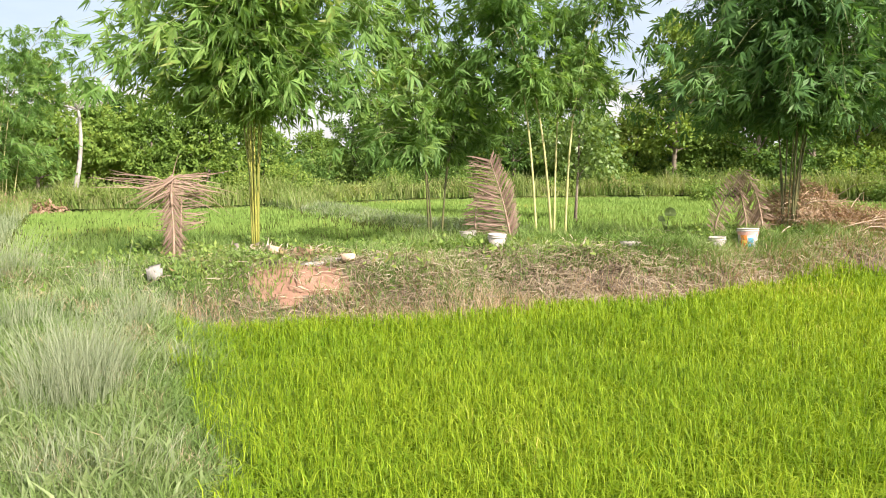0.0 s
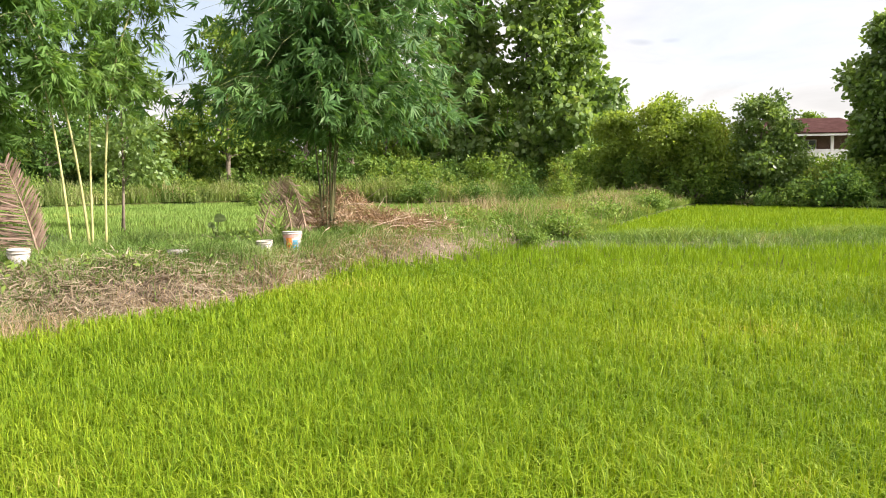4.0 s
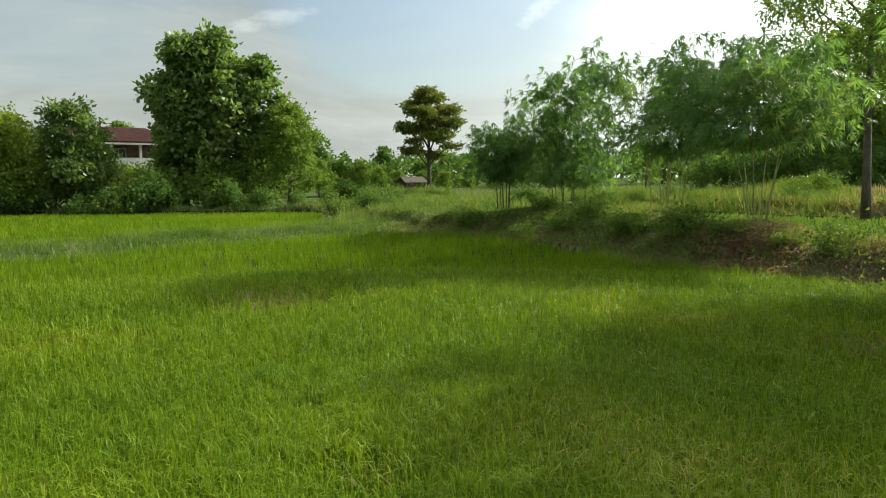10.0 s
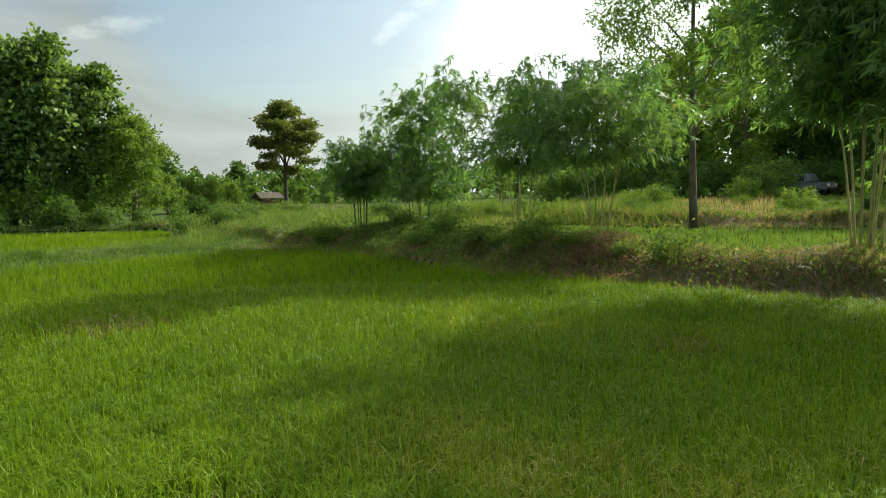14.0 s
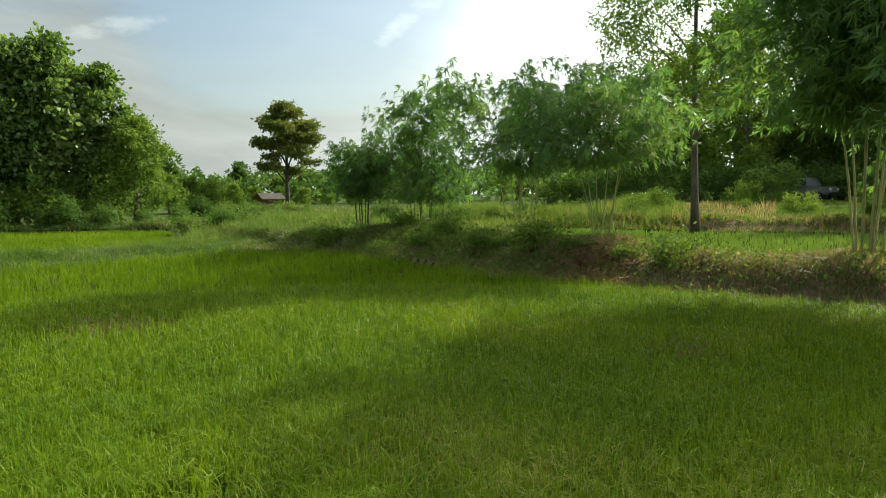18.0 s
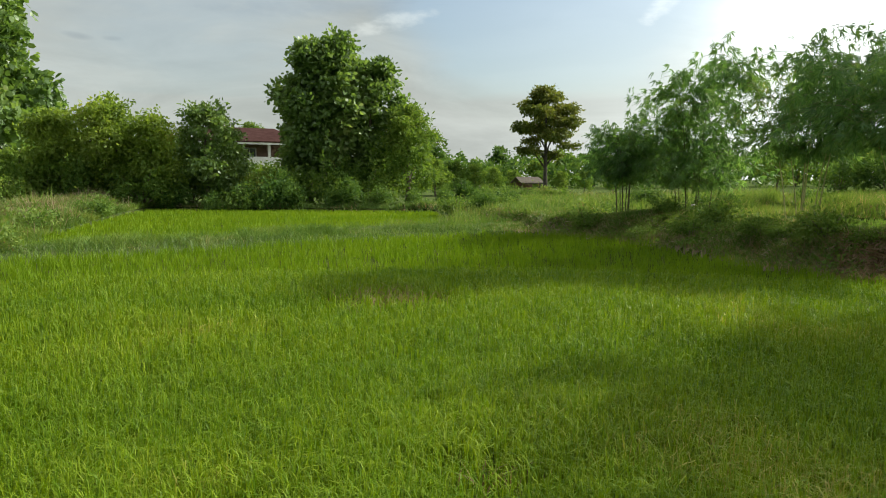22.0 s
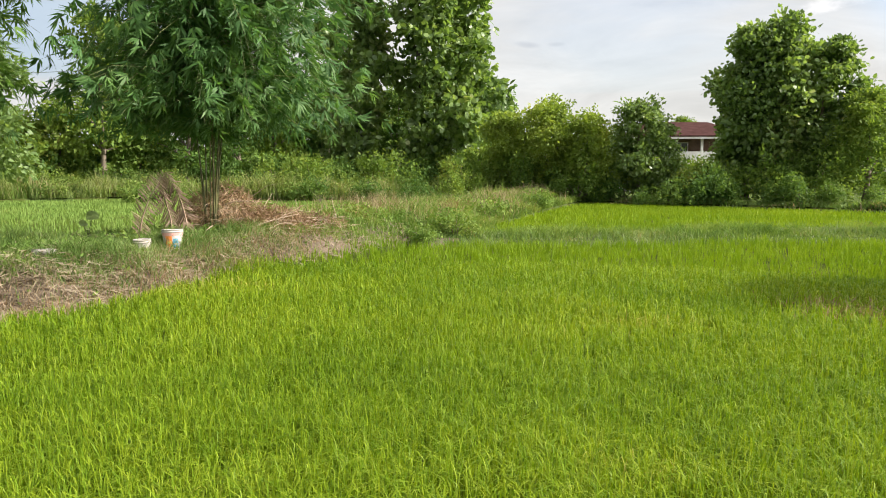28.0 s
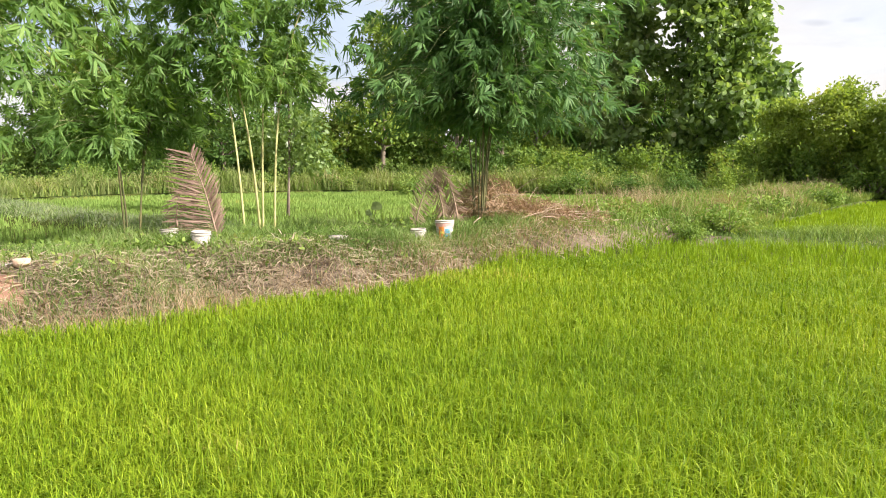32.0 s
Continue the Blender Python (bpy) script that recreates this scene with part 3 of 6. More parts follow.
def ground_z(x, y):
    x, y = np.asarray(x, float), np.asarray(y, float)
    d, az = np.hypot(x, y), np.degrees(np.arctan2(x, y))
    wild = 0.22 * smooth01((d - 12) / 30)
    # the land beyond the long bank lies higher
    right = smooth01((az - 88) / 12) * smooth01((d - 17) / 3)
    z = wild + right * 0.42 + smooth01((az - 98) / 14) * smooth01((d - 27) / 26) * 0.62
    for f, level in ((FIELD_A, 0.0), (FIELD_B, 0.0), (FIELD_D, 0.0), (FIELD_C, 0.42), (FIELD_E, 0.25)):
        z = np.where(inside(x, y, f), level, z)
    for line, core, slope, h in RIDGES:
        e = line_distance(x, y, line) + 0.22 * waves(x, y, 1.1, h * 7)
        z = np.maximum(z, h * smooth01(1 - (e - core) / slope) * (1 + 0.1 * waves(x, y, 0.8, 3)))
    for mx, my, mr, mh in MOUNDS:
        z = z + mh * smooth01(1.4 - np.hypot(x - mx, y - my) / mr)
    return z + 0.015 * waves(x, y, 3.1, 2) * (z > 0.03)


def rough_z(x, y):
    return float(ground_z(np.array([x]), np.array([y]))[0])


fine_az = np.arange(-42, 140.01, 0.6)
rest_az = np.arange(144, 317, 4.0)
AZ = np.radians(np.concatenate([fine_az, rest_az]))
RAD = np.concatenate([[0.0], np.geomspace(0.4, 4.0, 18), np.geomspace(4.08, 60, 150), np.geomspace(62, 4500, 44)])
gr, ga = np.meshgrid(RAD, AZ, indexing="ij")
gx, gy = gr * np.sin(ga), gr * np.cos(ga)
gz = ground_z(gx, gy)
nr, na = gx.shape
gi, gj = np.meshgrid(np.arange(nr - 1), np.arange(na), indexing="ij")
gf = np.stack([gi * na + gj, (gi + 1) * na + gj, (gi + 1) * na + (gj + 1) % na, gi * na + (gj + 1) % na], -1).reshape(-1, 4)
ground_mesh = quick("ground", np.stack([gx, gy, gz], -1).reshape(-1, 3), gf, (M_SOIL, M_MUD, M_BANK, M_REDSOIL, M_MEADOW, M_DARKBANK), True)
cx, cy = [c.ravel()[gf].mean(1) for c in (gx, gy)]
zone = np.full(len(cx), 4, np.int32)
for f in (FIELD_A, FIELD_B, FIELD_C, FIELD_D, FIELD_E):
    zone[inside(cx, cy, f) & (ground_z(cx, cy) < (0.47 if f is FIELD_C else 0.16))] = 1
zone[(line_distance(cx, cy, BANK_1[0]) + 0.3 * waves(cx, cy, 1.7) < 3.1) & (zone != 1) & (cx > -3.4 + 0.4 * waves(cx, cy, 2.0))] = 2
zone[(line_distance(cx, cy, BANK_R[0]) + 0.3 * waves(cx, cy, 1.7) < 2.4) & (zone != 1)] = 5
zone[(line_distance(cx, cy, BANK_S[0]) + 0.3 * waves(cx, cy, 1.7) < 1.5) & (zone != 1)] = 5
zone[(np.hypot(cx - 15.6, cy + 4.9) + 0.4 * waves(cx, cy, 2.2) < 1.0) & (zone != 1)] = 2
zone[(np.hypot((cx + 2.0) / 0.62, (cy - 10.1) / 0.6) + 0.3 * waves(cx, cy, 2.2) < 1.0) & (zone != 1)] = 3
ground_mesh.polygons.foreach_set("material_index", zone)
ground_mesh.update()
ground = put("ground", ground_mesh, None, "flat farmland of paddies, low bunds and bare banks", "ground", kind="structure")
# ---- growth on the ground ----
def scatter(n, az0, az1, d0, d1, power=1.0):
    """Plan points over a sector round the bund, denser near it: power 0 is even over the ground, 1 thins with the distance."""
    u, a = rng.random(n), np.radians(rng.uniform(az0, az1, n))
    k = 2 - power
    d = (d0 ** k + u * (d1 ** k - d0 ** k)) ** (1 / k)
    return d * np.sin(a), d * np.cos(a), d


def on_ground(x, y):
    return np.stack([x, y, ground_z(x, y)], 1)


def along(line, n, spread):
    """Plan points strewn along a line."""
    L = np.array(line, float)
    seg = np.linalg.norm(np.diff(L, axis=0), axis=1)
    s = rng.random(n) * seg.sum()
    i = np.minimum(np.searchsorted(np.cumsum(seg), s), len(seg) - 1)
    t = (s - np.concatenate([[0], np.cumsum(seg)])[i]) / seg[i]
    p = L[i] + (L[i + 1] - L[i]) * t[:, None] + rng.normal(0, 1, (n, 2)) * spread
    return p[:, 0], p[:, 1]


def any_field(x, y):
    res = np.zeros(len(x), bool)
    z = ground_z(x, y)
    for f in (FIELD_A, FIELD_B, FIELD_C, FIELD_D, FIELD_E):
        res |= inside(x, y, f) & (z < (0.47 if f is FIELD_C else 0.13))
    return res


def lean_of(n, amount):
    a = rng.uniform(0, 2 * np.pi, n)
    r = rng.random(n) ** 0.7 * amount
    return np.stack([r * np.cos(a), r * np.sin(a)], 1)


def sward(x, y, h, w, lean, droop, segments=2):
    return blade_arrays(on_ground(x, y), h, w, lean_of(len(x), lean), droop, segments)


RICE_EDGE = [(-0.25, 2.1), (-1.2, 4.5), (-2.85, 8.5)]
BARE = ((10.4, 3.6, 0.9), (4.4, 0.8, 0.3), (8.0, -3.5, 0.5), (3.6, -0.6, 0.3))


def rice(n, az0, az1, d0, d1, field, power, h, w0, per=9, foot=0.035):
    """Rice in hills: blades rising together from one foot and falling outward."""
    x, y, d = scatter(n // per, az0, az1, d0, d1, power)
    tall = rng.uniform(0.86, 1.1, len(x)) * (1 + 0.12 * waves(x, y, 0.55, 4) + 0.08 * waves(x, y, 2.6, 1))
    x, y, d, tall = [np.repeat(v, per) for v in (x, y, d, tall)]
    n = len(x)
    a, r = rng.uniform(0, 2 * np.pi, n), np.sqrt(rng.random(n))
    off = foot * np.maximum(1, d / 8)
    x, y = x + off * r * np.cos(a), y + off * r * np.sin(a)
    lean = np.stack([np.cos(a), np.sin(a)], 1) * (0.03 + 0.26 * r * rng.random(n))[:, None] + rng.normal(0, 0.10, (n, 2))
    keep = inside(x + 0.2 * waves(x, y, 1.3) + 0.16 * waves(x, y, 4.7, 2), y + 0.2 * waves(y, x, 1.1) + 0.14 * waves(y, x, 5.3, 1), field)
    keep &= ground_z(x, y) < (0.47 if field is FIELD_C else 0.08 + 0.15 * rng.random(n) if field is FIELD_A else 0.14)
    if field is FIELD_A:
        edge = line_distance(x, y, RICE_EDGE)
        keep &= (edge > 0.25 * rng.random(n) * (1 + waves(x, y, 2.3))) | (rng.random(n) < 0.3)
    for bx, by, br in BARE:
        keep &= (np.hypot(x - bx, (y - by)) + 0.3 * waves(x, y, 3.0) > br) | (rng.random(n) < 0.35)
    x, y, d, lean = x[keep], y[keep], d[keep], lean[keep]
    hh = h * tall[keep] * rng.uniform(0.6, 1.12, len(x))
    w = w0 * np.maximum(1, d / 6) ** 0.75 * rng.uniform(0.7, 1.3, len(x))
    return x, y, hh, w, lean


arr = []
x, y, hh, w, ln = rice(170000, -24, 134, 2.2, 7.0, FIELD_A, 0.6, 0.335, 0.0066, 5, 0.055)
arr.append(blade_arrays(on_ground(x, y), hh, w, ln * 1.1, 2.1, 3, True))
x, y, hh, w, ln = rice(190000, -24, 134, 7.0, 14.0, FIELD_A, 0.8, 0.32, 0.0066, 4, 0.05)
arr.append(blade_arrays(on_ground(x, y), hh, w, ln * 1.1, 2.0, 3, True))
x, y, hh, w, ln = rice(120000, -24, 134, 14.0, 27.0, FIELD_A, 1.0, 0.31, 0.0075, 4, 0.03)
far_blades = blade_arrays(on_ground(x, y), hh, w, ln * 1.2, 0.5, 2)
V, F = joined([(a, b) for a, b in arr])
put("rice_plants", quick("rice_plants", V, F, M_RICE), None, "bright green young rice standing close in the near paddy", "rice", kind="stuff")
put("rice_plants", quick("rice_plants", *far_blades, M_RICE_MID), None, "bright green rice massed at the far side of the near paddy", "rice", kind="stuff")

# thin spots where the rice has withered
wx, wy = [np.concatenate(v) for v in zip(*[(bx + rng.normal(0, br * 0.45, int(420 * br * br)), by + rng.normal(0, br * 0.45, int(420 * br * br))) for bx, by, br in BARE])]
V, F = sward(wx, wy, rng.uniform(0.15, 0.36, len(wx)), 0.014, 0.9, 0.8, 3)
put("withered_rice", quick("withered_rice", V, F, M_BRUSH), None, "withered brown rice in thin spots of the paddy", "rice", kind="stuff")

arr = []
for n, az0, az1, d0, d1, f in ((100000, -36, 52, 13, 52, FIELD_B), (52000, 40, 82, 19, 46, FIELD_D), (22000, 98, 140, 15, 32, FIELD_C), (5000, 80, 92, 36, 68, FIELD_E)):
    x, y, hh, w, ln = rice(n, az0, az1, d0, d1, f, 0.6, 0.26, 0.0085, 3, 0.06)
    V, F = blade_arrays(on_ground(x, y), 0.22 + 0.3 * (hh - 0.22), w * 1.25, ln * 1.1, 0.4, 2)
    put("rice_plants", quick("rice_plants", V, F, M_RICE_FAR if f in (FIELD_B, FIELD_C) else M_RICE_MID), None, "pale green rice in the paddy behind the bank" if f is FIELD_B else "bright green rice in a paddy beyond the bunds", "rice", kind="stuff")

# the grassy bund beside the near paddy
x, y, d = scatter(90000, -45, -8, 2.0, 16, 1.0)
keep = ~any_field(x, y) & (line_distance(x, y, LEFT[0]) < 2.6)
x, y, d = x[keep], y[keep], d[keep]
lush = waves(x, y, 1.9, 6) + 0.5 * waves(x, y, 5.2, 1) + rng.normal(0, 0.35, len(x))
for mat, pick, tall, thick, words in ((M_GRASS, lush > 0.12, 0.14, 0.0056, "short green grass in patches over the low earth bund"), (M_BUND, (lush <= 0.12) & (lush > -0.55), 0.16, 0.0048, "grey-green tangled grass over the low earth bund"),
                                      (M_DRY, lush <= -0.55, 0.13, 0.0036, "thin straw-coloured grass on the bund")):
    px, py, pd = x[pick], y[pick], d[pick]
    V, F = sward(px, py, rng.uniform(0.3, 1.15, len(px)) * tall * (1 + 0.5 * waves(px, py, 1.4)), thick * np.maximum(1, pd / 5) * rng.uniform(0.7, 1.4, len(px)), 1.3, 0.9, 3)
    put("bund_grass", quick("bund_grass", V, F, mat), None, words, "grass", kind="stuff")


def tuft(cx, cy, n, h, spread, w, mat, label, lean=0.6, droop=0.35):
    """One tussock: blades fanning from a tight foot."""
    px, py = cx + rng.normal(0, spread, n), cy + rng.normal(0, spread, n)
    P = on_ground(px, py)
    out = np.stack([px - cx, py - cy], 1) / max(spread, 0.01) * 0.22 + lean_of(n, lean * 0.5)
    V, F = blade_arrays(P, h * rng.uniform(0.5, 1.1, n), w * rng.uniform(0.7, 1.3, n), out, droop, 3)
    return put("grass_tussock", quick("grass_tussock", V, F, mat), None, label, "grass", kind="stuff")


for az, d, n, h, s in ((-26.2, 5.5, 260, 0.86, 0.13), (-24.9, 5.9, 150, 0.7, 0.15), (-27.6, 6.0, 150, 0.7, 0.16), (-26.0, 6.6, 120, 0.6, 0.2), (-28.6, 5.3, 90, 0.5, 0.15), (-25.6, 4.4, 90, 0.3, 0.18), (-22.8, 4.3, 90, 0.26, 0.2), (-24.6, 6.4, 240, 0.5, 0.12), (-22.6, 8.4, 260, 0.5, 0.16), (-31, 11.5, 400, 0.8, 0.3), (-27.5, 4.3, 130, 0.26, 0.14), (-29.5, 8.8, 260, 0.55, 0.25),
                       (-20.4, 9.6, 150, 0.45, 0.16), (-24.5, 10.4, 200, 0.6, 0.22), (-19.2, 7.0, 90, 0.3, 0.12), (-17.6, 9.0, 110, 0.34, 0.16)):
    tuft(*polar(az, d), n, h, s, 0.0042, M_SILVER, "tall pale grey-green grass tussock on the bund")

for ax, ay, n, h, s in ((12.2, 14.9, 160, 0.5, 0.22), (14.0, 13.9, 220, 0.42, 0.3), (16.1, 12.2, 180, 0.5, 0.22), (17.4, 11.3, 240, 0.42, 0.3), (18.9, 10.4, 150, 0.5, 0.2),
                        (20.3, 9.5, 260, 0.48, 0.32), (21.8, 8.6, 200, 0.5, 0.25), (23.0, 7.6, 240, 0.55, 0.32), (24.3, 6.3, 240, 0.6, 0.34), (25.6, 5.1, 260, 0.6, 0.4)):
    tuft(ax, ay, n, h, s, 0.011, M_WEED, "dark green grass tuft on the low bund between paddies", 0.9, 0.6)

# grass straying from the bund into the edge of the rice
x, y = along(RICE_EDGE, 9000, 0.22)
V, F = sward(x, y, rng.uniform(0.08, 0.26, len(x)) * (1 + 0.4 * waves(x, y, 2.1)), 0.006 * np.maximum(1, np.hypot(x, y) / 5), 1.2, 0.9, 3)
put("bund_grass", quick("bund_grass", V, F, M_GRASS), None, "green grass straying into the edge of the rice", "grass", kind="stuff")

# the same turf and rice round and behind the standing place
x, y = rng.uniform(-13, 12, 150000), rng.uniform(-15, 10, 150000)
keep = ~any_field(x, y) & (np.degrees(np.arctan2(x, y)) % 360 > 128) & (np.degrees(np.arctan2(x, y)) % 360 < 344)
x, y = x[keep], y[keep]
V, F = sward(x, y, rng.uniform(0.05, 0.2, len(x)) * (1 + 0.4 * waves(x, y, 1.4)), 0.024, 0.9, 0.7, 2)
put("bund_grass", quick("bund_grass", V, F, M_BUND), None, "mixed short grass on the bund and the land behind it", "grass", kind="stuff")
x, y = rng.uniform(-1, 8, 150000), rng.uniform(-11, 3, 150000)
keep = inside(x, y, FIELD_A) & (ground_z(x, y) < 0.14) & ((np.hypot(x, y) < 2.25) | (np.degrees(np.arctan2(x, y)) > 133))
x, y = x[keep], y[keep]
V, F = sward(x, y, rng.uniform(0.2, 0.34, len(x)), 0.012, 0.6, 0.6, 3)
put("rice_plants", quick("rice_plants", V, F, M_RICE), None, "young rice close along the bund", "rice", kind="stuff")

# banks
def red_patch(x, y):
    """Where the red earth of the bank lies bare."""
    return np.hypot((x + 2.0) / 0.62, (y - 10.1) / 0.6) < 1 - 0.3 * waves(x, y, 2.2)


def strip_growth(name, line, n, spread, h0, h1, w, mat, label, lean=0.7, droop=0.5, segments=2, leave_fields=True, patchy=None):
    x, y = along(line, n, spread)
    if patchy is not None:
        keep = waves(x, y, 0.75, patchy) + 0.5 * waves(x, y, 1.9, patchy + 2) > 0.0
        x, y = x[keep], y[keep]
    if leave_fields:
        keep = ~any_field(x, y) & (~red_patch(x, y) | (rng.random(len(x)) < 0.1))
        x, y = x[keep], y[keep]
    d = np.hypot(x, y)
    lump = np.clip(0.75 + 0.6 * waves(x, y, 0.9, 5), 0.25, 1.5)
    V, F = sward(x, y, rng.uniform(h0, h1, len(x)) * lump, w * np.maximum(1, d / 12) * rng.uniform(0.6, 1.4, len(x)), lean, droop, segments)
    return put(name, quick(name, V, F, mat), None, label, "grass", kind="stuff")


def litter(name, line, n, spread, length, w, mat, label):
    """Fallen straw and leaves lying about on a bank."""
    x, y = along(line, n, spread)
    keep = ~any_field(x, y) & (~red_patch(x, y) | (rng.random(len(x)) < 0.14))
    x, y = x[keep], y[keep]
    P = on_ground(x, y) + np.array([0, 0, 0.012])
    a = rng.uniform(0, 2 * np.pi, len(x))
    D = np.stack([np.cos(a), np.sin(a), rng.normal(0.05, 0.22, len(x))], 1)
    nrm = np.stack([rng.normal(0, .3, len(x)), rng.normal(0, .3, len(x)), np.ones(len(x))], 1)
    V, F = leaf_arrays(P, D, length * rng.uniform(0.4, 1.4, len(x)), w * rng.uniform(0.6, 1.5, len(x)), 0.1, nrm)
    return put(name, quick(name, V, F, mat), None, label, "litter", kind="stuff")


B1 = BANK_1[0]
for az, d, n, h, s in ((-4.2, 10.35, 170, 0.30, 0.16), (-3.0, 10.6, 90, 0.24, 0.12), (-13.2, 10.3, 200, 0.26, 0.25), (-16.2, 10.4, 240, 0.30, 0.3), (-18.4, 10.8, 220, 0.34, 0.28), (-15.2, 11.4, 150, 0.28, 0.2),
                       (0.9, 10.9, 110, 0.24, 0.16), (4.6, 11.0, 130, 0.24, 0.22), (7.4, 11.5, 150, 0.26, 0.24), (10.0, 11.7, 170, 0.26, 0.26), (12.6, 11.9, 140, 0.26, 0.22), (16.4, 12.4, 200, 0.3, 0.3),
                       (19.0, 12.6, 190, 0.3, 0.3), (21.4, 12.7, 160, 0.28, 0.3), (24.2, 13.3, 200, 0.34, 0.32), (27.4, 14.0, 190, 0.34, 0.3), (30.0, 15.2, 220, 0.36, 0.4), (32.6, 16.0, 220, 0.36, 0.4), (34.6, 16.6, 240, 0.4, 0.45), (36.4, 17.3, 260, 0.45, 0.5), (1.4, 12.3, 160, 0.34, 0.26), (-1.2, 12.0, 170, 0.36, 0.3),
                       (-3.6, 12.4, 170, 0.36, 0.3), (7.0, 13.0, 200, 0.4, 0.3), (11.0, 13.2, 160, 0.36, 0.3), (15.0, 13.6, 220, 0.4, 0.4), (18.0, 13.9, 190, 0.4, 0.35)):
    tuft(*polar(az, d), n, h, s, 0.010, M_GRASS if n % 20 else M_WEED, "green grass tuft growing through the straw of the bank", 1.3, 0.8)
litter("dry_litter", [(-2.4, 9.9), (0.5, 10.6), (3.7, 11.7), (6.4, 13.0), (9.2, 14.6)], 24000, 0.75, 0.34, 0.017, M_LITTER, "dry straw and fallen bamboo leaves on the bank")
litter("dry_litter", B1, 7000, 0.9, 0.3, 0.022, M_LITTER, "dry straw along the crown of the bank")
strip_growth("bank_weeds", B1[:6], 22000, 1.0, 0.06, 0.34, 0.010, M_GRASS, "short green weeds scattered over the bank", 0.9)
strip_growth("bank_weeds", [(-3.2, 9.0), (-1, 9.4), (0.6, 9.8), (3.6, 10.9), (6.2, 12.3), (9, 13.9)], 9000, 0.35, 0.1, 0.34, 0.009, M_BROWNWEED, "withered grass along the foot of the bank", 0.9)
strip_growth("bank_weeds", [(-6, 12.4), (-3, 13.2), (1, 14.6), (5, 15.4), (9, 16.6)], 16000, 0.6, 0.15, 0.5, 0.012, M_GRASS, "taller grass along the back of the bank", 0.7)
strip_growth("bank_weeds", [(3, 11.3), (5, 12.4), (8.0, 14.0), (10.5, 15.4)], 9000, 0.4, 0.15, 0.45, 0.011, M_GRASS, "grey-green grass where the bank runs out", 0.9)
strip_growth("bank_weeds", [(-2.6, 9.6), (-0.6, 9.9), (0.6, 10.3), (3.6, 11.4), (6.2, 12.8), (9, 14.4)], 24000, 0.7, 0.06, 0.30, 0.009, M_GRASS, "green grass tufts among the straw", 0.9, 0.8, patchy=1.5)
strip_growth("bund_weeds", BUND_2[0], 9000, 0.8, 0.12, 0.4, 0.012, M_GRASS, "grey-green weeds on the far bund", 0.7)
strip_growth("bund_weeds", BUND_2[0], 12000, 0.7, 0.12, 0.45, 0.011, M_PALE, "pale dry grey grass on the far bund", 0.9)
strip_growth("tall_grass", [(9.5, 15.4)] + STRIP[0], 4000, 0.95, 0.3, 0.9, 0.009, M_TALL, "tall seeding grass along the bund", 0.5, 0.3)
strip_growth("tall_grass", [(10.0, 15.2)] + STRIP[0], 26000, 0.9, 0.25, 0.75, 0.012, M_WEED, "fresh green grass along the bund", 0.7, 0.5, patchy=1.0)
strip_growth("tall_grass", [(10.0, 15.2)] + STRIP[0], 13000, 0.8, 0.4, 0.95, 0.009, M_DRY, "tan seed heads in patches along the bund", 0.5, 0.3, patchy=3.0)
strip_growth("tall_grass", [(14.5, 15.2), (20.0, 18.4), (28.0, 22.8), (35.4, 26.6)], 12000, 0.35, 0.15, 0.5, 0.012, M_LAWN, "green grass down the side of the bund", 0.8, 0.6)
strip_growth("tall_grass", [(11, 15.6), (16, 18.2), (22, 21.4)], 2500, 0.8, 0.3, 0.7, 0.010, M_DRY, "pale dry grass on the bund", 0.6, 0.4, patchy=0.5)
FAR_EDGE = [(-20, 36.5), (-12, 39.5), (-2, 48.5), (8, 50.5), (16, 50), (22, 41.5), (28, 37.5), (34, 32.5)]
strip_growth("tall_grass", FAR_EDGE, 17000, 0.9, 0.9, 1.75, 0.012, M_TALL, "tall pale grass along the far paddy's edge", 0.4, 0.3)
strip_growth("tall_grass", FAR_EDGE, 24000, 1.0, 0.7, 1.7, 0.018, M_LAWN, "fresh tall weeds along the far paddy's edge", 0.6, 0.5, patchy=2.0)
strip_growth("tall_grass", FAR_EDGE, 16000, 0.7, 0.3, 0.9, 0.014, M_GRASS, "lower grass at the foot of the tall weeds", 0.8, 0.6)
strip_growth("tall_grass", STRIP[0], 14000, 0.9, 0.3, 0.85, 0.013, M_WEED, "dark weeds among the tall grass", 0.7, 0.5, patchy=5.0)
strip_growth("cross_bund_grass", CROSS[0], 30000, 0.75, 0.12, 0.32, 0.010, M_GRASS, "mixed grass on the low bund between paddies", 0.9, 0.8, 2, False)
strip_growth("cross_bund_grass", CROSS[0], 16000, 0.6, 0.25, 0.6, 0.011, M_WEED, "dark grass tufts on the low bund between paddies", 0.9, 0.8, 2, False, 2.0)
D_EDGE = [(36.2, 27.0), (36.8, 21.6), (37.6, 16.0), (38.3, 10.2)]
strip_growth("rough_grass", D_EDGE, 16000, 0.5, 0.2, 0.6, 0.014, M_GRASS, "rough grass at the far end of the paddy", 0.8, 0.6, 2, False)
strip_growth("rough_grass", D_EDGE, 6000, 0.5, 0.2, 0.5, 0.014, M_BROWNWEED, "brown dry grass at the far end of the paddy", 0.9, 0.7, 2, False, 1.0)
strip_growth("cross_bund_grass", CROSS[0], 4000, 0.7, 0.12, 0.34, 0.009, M_PALE, "pale grey-green grass on the low bund", 0.9, 0.8, 2, False, 4.0)
RL = BANK_R[0]
strip_growth("long_bank_weeds", RL, 44000, 1.15, 0.05, 0.26, 0.010, M_BROWNWEED, "withered brown weeds over the long bank", 1.0, 0.8)
